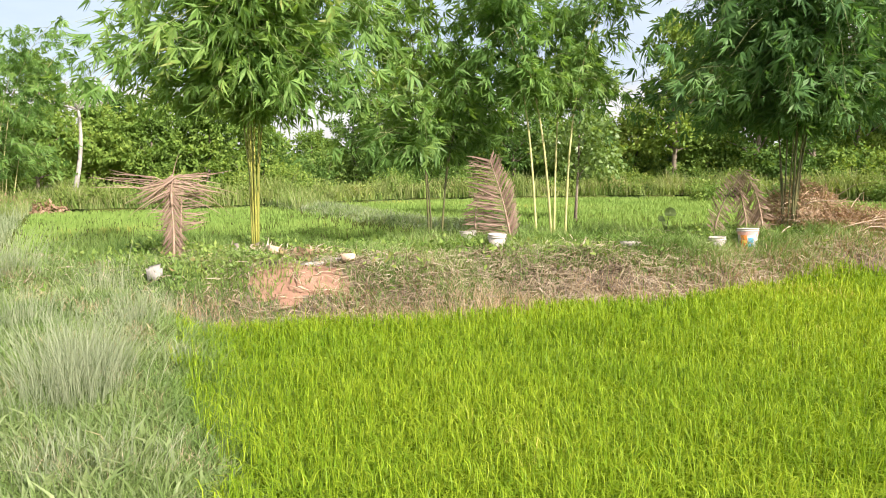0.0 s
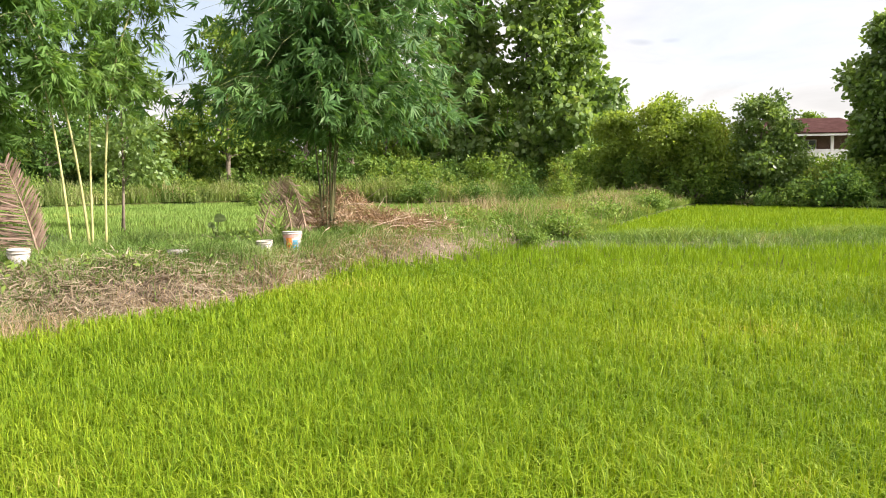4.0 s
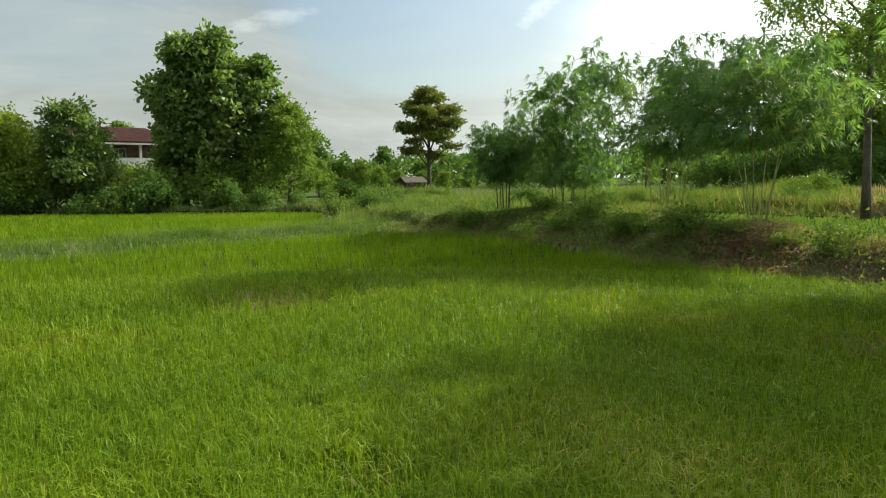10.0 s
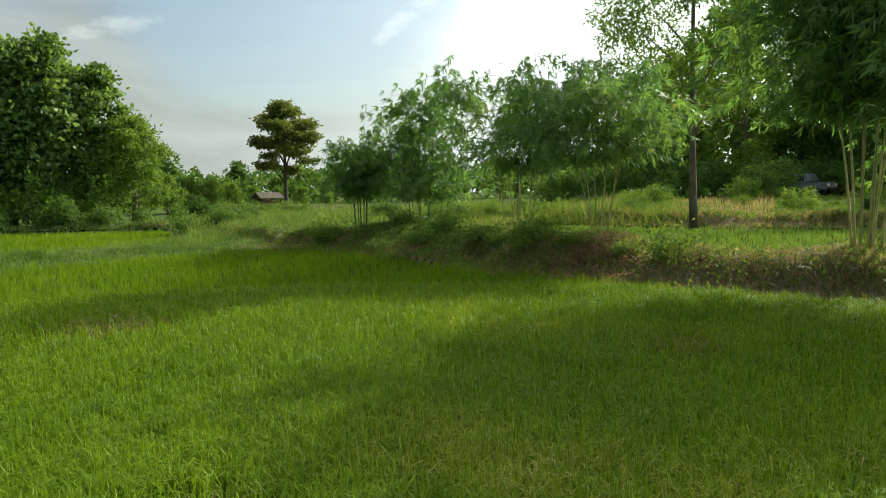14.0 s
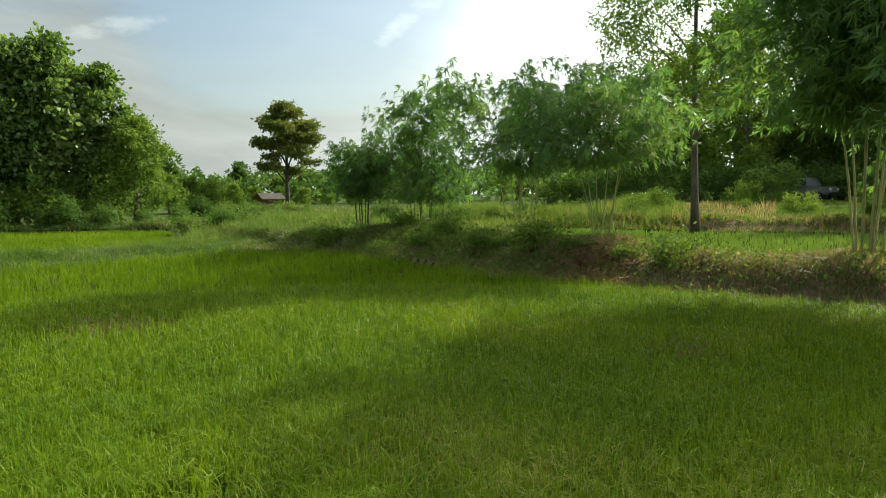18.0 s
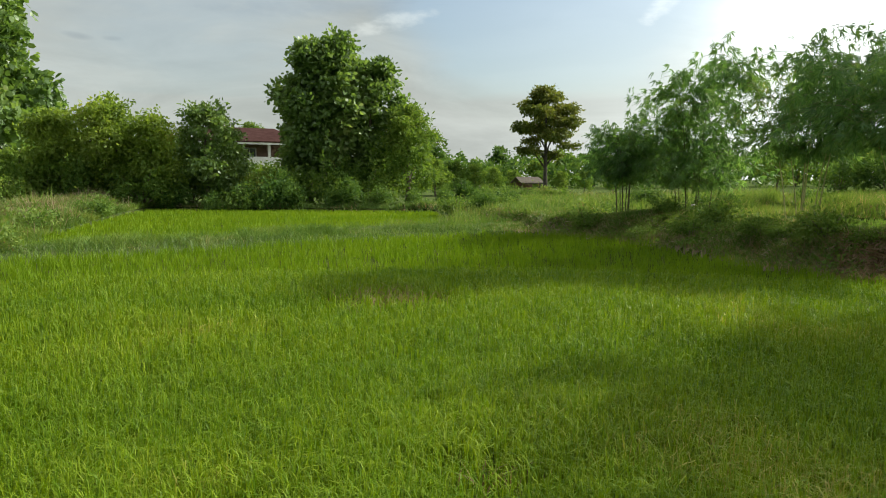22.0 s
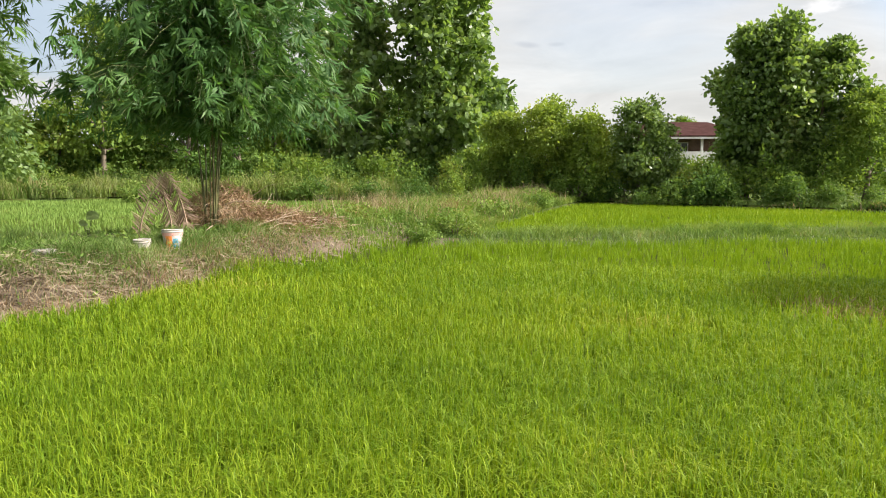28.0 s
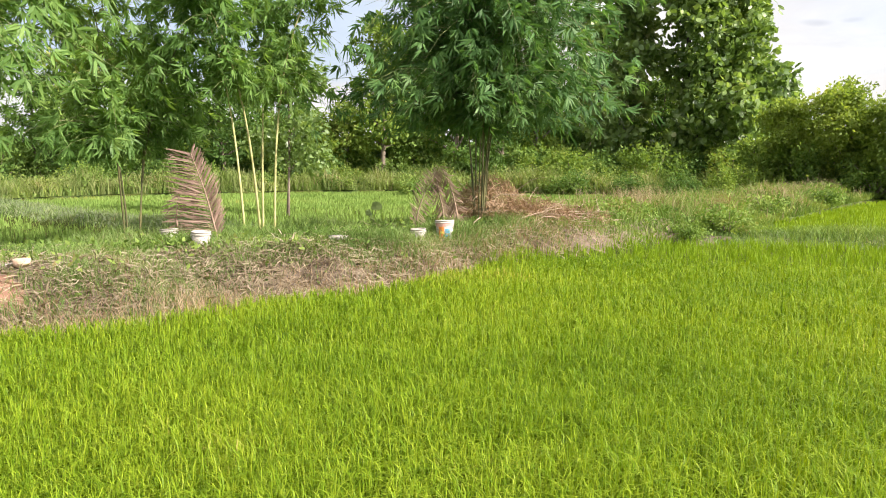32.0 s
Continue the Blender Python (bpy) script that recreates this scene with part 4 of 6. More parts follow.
strip_growth("long_bank_weeds", RL, 24000, 1.1, 0.05, 0.26, 0.011, M_GRASS, "green weeds over the long bank", 1.0, 0.8)
FRONT = [(24.8, 2.3), (22.6, -0.5), (17.2, -3.2), (14.8, -5.1), (12.2, -7.2), (10.7, -8.6), (7.7, -11.7)]
strip_growth("long_bank_weeds", FRONT, 14000, 0.4, 0.08, 0.30, 0.012, M_BROWNWEED, "long dry weeds hanging down the bank's face", 1.0, 0.9)
strip_growth("long_bank_weeds", FRONT, 14000, 0.45, 0.08, 0.30, 0.012, M_GRASS, "green weeds on the bank's face", 1.0, 0.9)
litter("dry_litter", RL, 20000, 1.0, 0.3, 0.02, M_LITTER, "dry straw and leaves over the long bank")


def creepers(line, n, spread, mat, label, high=0.22, leaf=1.0):
    """Low leafy creepers: small broad leaves heaped on the bank."""
    x, y = along(line, n, spread)
    keep = ~any_field(x, y)
    x, y = x[keep], y[keep]
    lump = np.clip(0.5 + 0.8 * waves(x, y, 1.1, 2), 0, 1.3)
    P = on_ground(x, y) + np.stack([0 * x, 0 * x, rng.random(len(x)) ** 0.7 * high * lump], 1)
    D = rng.normal(size=P.shape) + np.array([0, 0, 0.3])
    V, F = leaf_arrays(P, D, leaf * rng.uniform(0.05, 0.13, len(x)), leaf * rng.uniform(0.03, 0.07, len(x)))
    return put("creeper", quick("creeper", V, F, mat), None, label, "weeds", kind="stuff")


creepers(RL, 20000, 1.15, M_WEED, "leafy creepers heaped over the long bank")
creepers(RL, 18000, 1.2, M_BROWNWEED, "brown creepers heaped over the long bank", 0.2, 0.7)
SL = BANK_S[0]
strip_growth("second_bank_weeds", SL, 16000, 0.9, 0.08, 0.4, 0.013, M_BROWNWEED, "withered weeds over the second bank", 0.9, 0.7)
strip_growth("second_bank_weeds", SL, 16000, 0.9, 0.08, 0.45, 0.013, M_LAWN, "fresh green weeds over the second bank", 0.9, 0.7)
strip_growth("second_bank_weeds", SL[:2], 7000, 1.6, 0.2, 0.8, 0.012, M_LAWN, "high sunlit weeds at the end of the second bank", 0.6, 0.5)
creepers(SL, 12000, 0.9, M_WEED, "leafy creepers on the second bank")
creepers([(10.5, 15.4)] + STRIP[0], 20000, 0.95, M_WEED, "leafy weeds along the bund", 0.45, 1.1)
for px, py, n, h, s in ((22.8, 0.9, 150, 0.4, 0.3), (21.2, -0.2, 170, 0.45, 0.3), (19.9, -1.2, 150, 0.4, 0.3), (18.4, -2.2, 170, 0.45, 0.35), (17.0, -3.2, 140, 0.4, 0.3), (15.8, -4.2, 120, 0.35, 0.3), (20.6, -2.4, 200, 0.5, 0.4), (18.6, -4.0, 200, 0.5, 0.4),
                        (16.6, -5.4, 170, 0.45, 0.35), (14.2, -6.3, 150, 0.4, 0.3), (13.0, -7.1, 130, 0.35, 0.3), (24.0, 0.2, 200, 0.5, 0.4), (25.2, 2.4, 200, 0.5, 0.4)):
    tuft(px, py, n, h, s, 0.012, M_DRY if n % 20 else M_GRASS, "clump of dry and green grass on the long bank", 1.2, 0.7)
creepers(RL[:4], 22000, 1.0, M_WEED, "green creepers over the far end of the long bank")
strip_growth("long_bank_weeds", RL[:4], 18000, 1.0, 0.1, 0.36, 0.012, M_LAWN, "fresh weeds over the far end of the long bank", 0.9, 0.7)
creepers(FRONT[:4], 7000, 0.6, M_WEED, "leafy weeds down the face of the long bank")
strip_growth("long_bank_weeds", FRONT[:3], 9000, 0.5, 0.08, 0.28, 0.012, M_WEED, "dark weeds at the foot of the long bank", 0.9, 0.8)
strip_growth("long_bank_weeds", RL[:5], 12000, 1.0, 0.08, 0.3, 0.012, M_BROWNWEED, "brown dry weeds over the far end of the long bank", 0.9, 0.7)
creepers(B1, 6000, 0.9, M_WEED, "leafy weeds low on the bank")
creepers(FAR_EDGE, 26000, 1.0, M_LAWN, "leafy waist-high weeds along the far paddy's edge", 1.5, 2.0)
creepers([(-4.2, 10.4), (-3.0, 10.2), (-2.6, 10.9)], 1300, 0.3, M_GRASS, "bright leafy weeds round the foot of the frond", 0.16, 0.6)

# rough land in the distance
def wild(name, n, az0, az1, d0, d1, h0, h1, w, mat, label, power=0.8):
    x, y, d = scatter(n, az0, az1, d0, d1, power)
    keep = ~any_field(x, y)
    x, y, d = x[keep], y[keep], d[keep]
    lump = np.clip(0.7 + 0.6 * waves(x, y, 0.35, 5) + 0.3 * waves(x, y, 1.1, 2), 0.15, 1.6)
    V, F = sward(x, y, rng.uniform(h0, h1, len(x)) * lump, w * np.maximum(1, d / 20) * rng.uniform(0.6, 1.5, len(x)), 0.55, 0.4, 2)
    return put(name, quick(name, V, F, mat), None, label, "weeds", kind="stuff")


wild("tall_weeds", 42000, -40, 36, 34, 62, 0.6, 1.35, 0.022, M_TALL, "tall weeds and grass beyond the far paddy")
wild("tall_weeds", 24000, -40, 48, 36, 64, 0.5, 1.2, 0.03, M_WEED, "dark green weeds in front of the trees")
wild("rough_grass", 24000, 75, 100, 27, 75, 0.2, 0.75, 0.018, M_TALL, "rough grass on the open land")
wild("rough_grass", 16000, 76, 100, 27, 60, 0.3, 0.9, 0.022, M_WEED, "dark weeds on the open land")
wild("short_grass", 60000, 96, 140, 25, 62, 0.06, 0.26, 0.016, M_LAWN, "short light green grass on the rising land")
wild("rough_grass", 14000, 94, 113, 27, 48, 0.25, 0.8, 0.014, M_LAWN, "high sunlit weeds on the rising land")
wild("rough_grass", 7000, 94, 114, 27, 48, 0.25, 0.9, 0.016, M_WEED, "dark high weeds on the rising land")
wild("rough_grass", 7000, 94, 120, 27, 48, 0.2, 0.7, 0.014, M_BROWNWEED, "brown dry weeds on the rising land")
creepers([(34, -4.5), (31, -8), (33, -10.5), (37, -9)], 9000, 1.8, M_LAWN, "leafy sunlit weeds on the rising land")
wild("rough_grass", 12000, -48, -24, 14, 40, 0.3, 0.9, 0.016, M_PALE, "grey-green grass at the edge of the far paddy")


# ---- bamboo ----
def bamboo(x, y, H, culms, crown, leaf_from, fans, mat=M_BAMBOO, culm_mat=M_CULM, label="", leaf=0.30, spread=0.25, group="bamboo on the banks", reach=1.9, radius=0.032, tilt=0.22, bow=0.34, stems=None):
    z = rough_z(x, y)
    root = put("bamboo_clump", None, None, label, "bamboo", group)
    root.location = (x, y, z - 0.03)
    fan_p, fan_d, twigs = [], [], []
    for k in range(culms):
        a, r = 2 * np.pi * (k + rng.random()) / culms, spread * math.sqrt(rng.random())
        b = a + rng.normal(0, 0.35)
        h = H * rng.uniform(0.72, 1.0)
        t = np.linspace(0, 1, 22)
        arch = h * (tilt * rng.uniform(0.3, 1.1) * t + bow * rng.uniform(0.4, 1.2) * t ** 3)
        sx, sy = r * math.cos(a), r * math.sin(a)
        if stems:
            sx, sy, b = stems[k]
        pts = np.stack([sx + np.cos(b) * arch, sy + np.sin(b) * arch, h * (t - 0.16 * t ** 4)], 1)
        rad = radius * rng.uniform(0.75, 1.2) * (1 - 0.82 * t) * (1 + 0.12 * (np.arange(22) % 3 == 0))
        put("culm", tube("culm", pts, rad, culm_mat, 7), root)
        nb = max(4, int(fans / culms))
        s0 = leaf_from / H + (1 - leaf_from / H) * rng.random(nb) ** 1.35
        base = np.stack([np.interp(s0, t, pts[:, i]) for i in range(3)], 1)
        ang = rng.uniform(0, 2 * np.pi, nb)
        length = reach * rng.uniform(0.3, 1.0, nb) * (1.25 - 0.85 * s0) * crown
        rise = rng.uniform(0.1, 0.9, nb)
        for i in range(nb):
            u = np.linspace(0, 1, 5)
            o = np.array([np.cos(ang[i]), np.sin(ang[i])])
            floor_at = leaf_from - 0.15 - base[i, 2]
            if floor_at > -0.1:
                continue
            if length[i] * (rise[i] - 0.75) < floor_at:
                length[i] = floor_at / (rise[i] - 0.75)
            br = np.stack([base[i, 0] + o[0] * length[i] * u, base[i, 1] + o[1] * length[i] * u, base[i, 2] + length[i] * (rise[i] * u - 0.75 * u * u)], 1)
            twigs.append((br, np.array([0.009, 0.008, 0.006, 0.004, 0.002])))
            m = 10
            v = rng.uniform(0.18, 1.0, m)
            p = np.stack([np.interp(v, u, br[:, c]) for c in range(3)], 1) + rng.normal(0, 0.13, (m, 3))
            dd = np.stack([o[0] * rng.uniform(0.2, 1, m) + rng.normal(0, .5, m), o[1] * rng.uniform(0.2, 1, m) + rng.normal(0, .5, m), rng.uniform(-1.5, -0.2, m)], 1)
            fan_p.append(p)
            fan_d.append(unit(dd))
    fp, fd = np.vstack(fan_p), np.vstack(fan_d)
    per = 7
    # each fan: leaves spread in one plane from one twig's end, the middle ones longest
    side = unit(np.cross(fd, rng.normal(size=fd.shape)))
    turn = np.tile(np.linspace(-0.85, 0.85, per), len(fp)) + rng.normal(0, 0.16, len(fp) * per)
    P = np.repeat(fp, per, 0) + rng.normal(0, 0.012, (len(fp) * per, 3))
    D = np.repeat(fd, per, 0) * np.cos(turn)[:, None] + np.repeat(side, per, 0) * np.sin(turn)[:, None] + rng.normal(0, 0.12, P.shape)
    flat = np.repeat(np.cross(fd, side), per, 0) + rng.normal(0, 0.3, P.shape)
    size = 1.12 - 0.45 * np.abs(turn)
    ok = P[:, 2] > leaf_from * (0.9 + 0.25 * rng.random(len(P))) - 0.2
    P, D, flat, size = P[ok], D[ok], flat[ok], size[ok]
    n = len(P)
    V, F = leaf_arrays(P, D, leaf * size * rng.uniform(0.65, 1.15, n), leaf * 0.122 * rng.uniform(0.7, 1.3, n), 0.18, flat)
    put("branchwork", tubes("branchwork", twigs, M_TWIG_G, 3), root, kind="stuff")
    put("crown", quick("crown", V, F, mat), root, kind="stuff")
    return root


# ---- broad-leaved trees ----
def tree(x, y, H, R, bottom, leaves, leaf, mat, label, lobes=9, trunk=0.16, bark=M_BARK, aspect=0.55, name="tree", group="trees round the fields", clump=0.55, gap=0.0, layered=False, base=None, limbs=7, sway=0.05, column=False, puff=1.0, broad=False):
    z = rough_z(x, y) if base is None else base
    root = put(name, None, None, label, "tree", group)
    root.location = (x, y, z - 0.05)
    t = np.linspace(0, 1, 9)
    w = rng.normal(0, sway, 2)
    bend = np.stack([H * w[0] * np.sin(t * 2.6), H * w[1] * np.sin(t * 3.1), H * 0.93 * t], 1)
    put("trunk", tube("trunk", bend, trunk * (1.12 - t) * (1 + 0.5 * np.exp(-t * 25) * 0.6), bark, 9), root)
    C = []
    for k in range(lobes):
        u = (k + 0.5) / lobes
        hz = bottom + (H - bottom) * ((0.04 + 0.9 * u) if column else (0.12 + 0.8 * u))
        env = math.sin(math.pi * min(0.97, 0.22 + 0.74 * u)) ** 0.8
        a = k * 2.4 + rng.uniform(-0.5, 0.5)
        if column:
            env = max(env, 0.86 if u < 0.8 else 0.6)
        rr = R * env * rng.uniform(0.35, 0.75)
        size = R * rng.uniform(0.3, 0.52) * (0.75 + 0.4 * env) * (0.82 if column else puff)
        C.append((rr * math.cos(a), rr * math.sin(a), hz, size))
    C.append((0, 0, H - R * 0.4, R * 0.42))
    C = np.array(C)
    lines = []
    for c in C[:limbs]:
        s = max(0.25, (c[2] - R * 0.5) / H)
        p0 = np.array([np.interp(s, t, bend[:, i]) for i in range(3)])
        u = np.linspace(0, 1, 5)[:, None]
        pts = p0 + (c[:3] - p0) * u + np.array([0, 0, 1.0]) * (u * (1 - u)) * R * 0.25
        lines.append((pts, trunk * 0.42 * (1.1 - u[:, 0])))
    for k, (p, r) in enumerate(lines):
        put("limb", tube("limb", p, r, bark, 6), root)
    per = 14
    m = leaves // per
    pick = rng.choice(len(C), m, p=(C[:, 3] ** 2) / (C[:, 3] ** 2).sum())
    q = unit(rng.normal(size=(m, 3))) * (rng.random(m) ** 0.38)[:, None]
    flat = np.array([1, 1, 0.28 if layered else 0.72])
    cp = C[pick, :3] + q * C[pick, 3:4] * flat
    if gap:
        g = waves(cp[:, 0] * 1.3 + cp[:, 2], cp[:, 1] * 1.3 - cp[:, 2], 1.1, H)
        cp, q = cp[g < 1 - gap], q[g < 1 - gap]
    ok = cp[:, 2] > bottom * 0.55
    cp, q = cp[ok], q[ok]
    P = np.repeat(cp, per, 0) + rng.normal(0, clump * 0.35, (len(cp) * per, 3)) * np.array([1, 1, 0.6])
    D = np.repeat(q, per, 0) * 0.8 + rng.normal(0, 0.7, P.shape) + np.array([0, 0, -0.35])
    n = len(P)
    V, F = (broad_leaf_arrays if broad else leaf_arrays)(P, D, leaf * rng.uniform(0.6, 1.25, n), leaf * aspect * rng.uniform(0.7, 1.2, n), 0.14)
    put("crown", quick("crown", V, F, mat), root, kind="stuff")
    return root


def shrub(x, y, H, R, leaves, leaf, mat, label, group="shrubs round the fields"):
    z = rough_z(x, y)
    root = put("shrub", None, None, label, "shrub", group)
    root.location = (x, y, z - 0.05)
    lines, cps = [], []
    for k in range(9):
        a, r, h = rng.uniform(0, 2 * np.pi), R * rng.uniform(0.2, 0.95), H * rng.uniform(0.45, 0.95)
        h *= 1 - 0.35 * (r / R) ** 2
        u = np.linspace(0, 1, 4)
        lines.append((np.stack([r * np.cos(a) * u, r * np.sin(a) * u, h * u ** 0.8], 1), 0.03 * (1.15 - u)))
        m = max(3, leaves // 9 // 12)
        q = unit(rng.normal(size=(m, 3))) * (rng.random(m) ** 0.4)[:, None]
        cps.append(np.array([r * np.cos(a), r * np.sin(a), h * 0.72]) + q * np.array([R * 0.42, R * 0.42, H * 0.36]))
    put("stemwork", tubes("stemwork", lines, M_BARK, 4), root)
    cp = np.vstack(cps)
    cp = cp[cp[:, 2] > 0.02]
    P = np.repeat(cp, 12, 0) + rng.normal(0, 0.16, (len(cp) * 12, 3))
    P[:, 2] = np.maximum(P[:, 2], 0.05)
    D = rng.normal(0, 0.8, P.shape) + np.array([0, 0, 0.15])
    V, F = leaf_arrays(P, D, leaf * rng.uniform(0.6, 1.3, len(P)), leaf * 0.45 * rng.uniform(0.7, 1.3, len(P)), 0.14)
    put("foliage", quick("foliage", V, F, mat), root, kind="stuff")
    return root


def again(ob, x, y, turn, size=1.0):
    return copy_thing(ob, pose(x, y, rough_z(x, y) - 0.05, 0, 0, turn) @ Matrix.Scale(size, 4))


# bamboo on the near bank
bamboo(*polar(-14.2, 12.9), 8.4, 7, 1.75, 2.5, 560, M_BAMBOO, M_CULM_Y, "bamboo clump with yellow culms and drooping fresh green leaves", spread=0.085, tilt=0.085, radius=0.019, leaf=0.34)
bamboo(*polar(8.4, 14.3), 7.4, 4, 0.7, 2.6, 190, M_BAMBOO, M_CULM, "open bamboo clump with slim pale culms on the bank", tilt=0.08, radius=0.025, leaf=0.29,
       stems=((-0.28, 0.05, 3.0), (0.0, 0.0, 3.5), (0.06, 0.1, 1.2), (0.26, 0.0, 0.2)))
bamboo(*polar(-0.6, 15.3), 8.4, 4, 1.2, 2.2, 270, M_BAMBOO, M_CULM_D, "bamboo with hanging leaf sprays behind the bank", spread=0.2, tilt=0.10, radius=0.018, leaf=0.32)
bamboo(*polar(25.2, 15.2), 9.4, 9, 1.95, 2.2, 760, M_BAMBOO_D, M_CULM_D, "dense dark green bamboo clump over a brush pile", spread=0.22, tilt=0.11, radius=0.018, leaf=0.33)
# bamboo on the long bank
bamboo(*polar(89.3, 25.3), 3.9, 7, 1.2, 1.35, 180, M_BAMBOO_L, M_CULM_D, "low dark bamboo clump on the long bank", spread=0.35, tilt=0.1, radius=0.022, bow=0.18, leaf=0.28)
bamboo(*polar(94.0, 25.0), 6.0, 8, 1.5, 1.3, 240, M_BAMBOO_L, M_CULM_D, "slender bamboo clump on the long bank", spread=0.6, tilt=0.1, radius=0.018, bow=0.18, leaf=0.28)
bamboo(*polar(101.6, 22.5), 6.2, 7, 1.6, 2.0, 250, M_BAMBOO_L, M_CULM, "bamboo clump arching over the long bank", spread=0.5, tilt=0.14, radius=0.018, bow=0.22, leaf=0.29)
bamboo(*polar(107.5, 17.6), 4.9, 6, 1.5, 2.0, 220, M_BAMBOO_L, M_CULM, "bamboo clump with thin leaning culms", spread=0.22, tilt=0.2, radius=0.016, bow=0.22, leaf=0.27)
bamboo(*polar(125.4, 15.2), 8.8, 10, 1.7, 2.6, 860, M_BAMBOO_L, M_CULM, "large bamboo clump shading the paddy", spread=0.28, tilt=0.12, radius=0.023, bow=0.2)
bamboo(*polar(135.0, 13.0), 8.3, 9, 1.4, 2.8, 400, M_BAMBOO_L, M_CULM, "large bamboo clump at the end of the long bank", spread=0.4, tilt=0.2)
far_bamboo = bamboo(*polar(-31.5, 44.0), 10.5, 8, 2.0, 1.8, 300, M_BAMBOO, M_CULM, "broad bamboo clump at the far paddy's corner", leaf=0.46, spread=0.9)
again(far_bamboo, *polar(-37.0, 42.0), 130)
again(far_bamboo, *polar(131.0, 33.0), 40, 0.9)

# tall teaks and the tree line
tree(*polar(35.8, 63.0), 24.0, 3.9, 0.8, 13000, 0.56, M_TEAK, "tall teak tree with large sunlit leaves", 26, 0.25, aspect=0.66, gap=0.2, bark=M_DARKBARK, column=True, limbs=12, clump=0.8, broad=True)
tree(*polar(42.6, 62.0), 25.0, 5.3, 0.7, 21000, 0.56, M_TEAK, "tall broad-leaved teak with a full crown", 36, 0.3, aspect=0.66, gap=0.12, bark=M_DARKBARK, column=True, limbs=14, clump=0.8, broad=True)
tree(*polar(67.2, 46.5), 10.9, 3.3, 1.0, 15000, 0.34, M_TEAK, "tall rounded tree beside the house", 26, 0.2, gap=0.24, puff=0.85, aspect=0.6, limbs=10, broad=True)
tree(*polar(65.0, 46.0), 10.2, 2.4, 1.0, 10000, 0.34, M_TEAK, "leafy tree beside the house", 18, 0.18, gap=0.24, puff=0.9, aspect=0.6, broad=True)
tree(*polar(70.4, 46.5), 9.4, 2.2, 0.8, 8000, 0.32, M_TEAK, "leafy tree in the group by the field", 16, 0.16, gap=0.24, puff=0.85, aspect=0.6, broad=True)
tree(*polar(72.6, 44.5), 6.4, 2.3, 0.3, 9000, 0.26, M_TREE, "bushy feathery tree at the field's end", 16, 0.14, aspect=0.42, puff=0.8)
tree(*polar(57.6, 44.0), 6.1, 2.1, 0.5, 9000, 0.26, M_TEAK, "dark rounded tree in front of the house", 16, 0.13)
tree(*polar(53.6, 45.0), 5.6, 2.4, 0.5, 8000, 0.24, M_HEDGE, "green tree in the hedge", 14, 0.12)
tree(*polar(50.8, 46.0), 6.0, 2.6, 0.4, 10000, 0.24, M_HEDGE, "pale green tree in the hedge", 14, 0.12)
tree(*polar(47.6, 47.0), 5.6, 2.2, 0.4, 8000, 0.24, M_HEDGE, "low spreading tree in the hedge", 8, 0.12)
tree(*polar(83.4, 75.0), 11.5, 3.7, 2.9, 13000, 0.36, M_YELLOWTREE, "lone layered tree with yellowing leaves", 15, 0.22, bark=M_DARKBARK, layered=True, clump=0.65, gap=0.22, sway=0.015, puff=0.8)
tree(*polar(60.8, 96.0), 9.0, 2.6, 2.0, 4500, 0.36, M_TREE, "tree behind the house", 7, 0.2)
tree(*polar(114.5, 26.3), 13.5, 3.2, 2.6, 26000, 0.16, M_TREE, "tall tree with a bare dark trunk and small leaves", 18, 0.12, bark=M_GREYBARK, aspect=0.45, gap=0.1, clump=0.5, sway=0.008, limbs=10)
wood_a = tree(*polar(17.6, 55.0), 13.0, 3.6, 1.2, 6000, 0.38, M_TREE, "tall tree in the line behind the paddies", 12, 0.2)
wood_b = tree(*polar(-3.0, 58.0), 11.5, 3.6, 0.8, 6000, 0.38, M_DARKTREE, "dark tree in the line behind the paddies", 11, 0.2)
wood_c = tree(*polar(-18.0, 56.0), 7.2, 3.2, 0.4, 5500, 0.36, M_TREE, "bushy tree in the line behind the paddies", 10, 0.16)
for az, d, turn, s in ((20, 57, 50, 0.85), (29.6, 62, 140, 0.85), (118, 62, 20, 0.9), (131, 58, 75, 0.95), (-38, 60, 12, 0.8)):
    again(wood_a, *polar(az, d), turn, s)
tree(*polar(10.3, 28.0), 6.8, 1.8, 1.4, 5200, 0.24, M_TEAK, "slender pale-leaved sapling behind the bamboo", 8, 0.05, aspect=0.5, gap=0.3, sway=0.008)
for az, d, turn, s in ((30.5, 66, 33, 0.95), (33.2, 72, 210, 1.0), (39.2, 74, 99, 0.95), (1.5, 60, 40, 0.95), (5.8, 57, 120, 0.85), (18.6, 60, 200, 0.95), (23.0, 56, 280, 0.95), (27.0, 58, 330, 0.9), (-6.5, 60, 80, 0.75), (46.0, 72, 10, 0.75), (37.6, 76, 95, 0.9), (123, 66, 160, 1.0), (127, 62, 220, 0.9), (114, 70, 300, 0.8)):
    again(wood_b, *polar(az, d), turn, s)
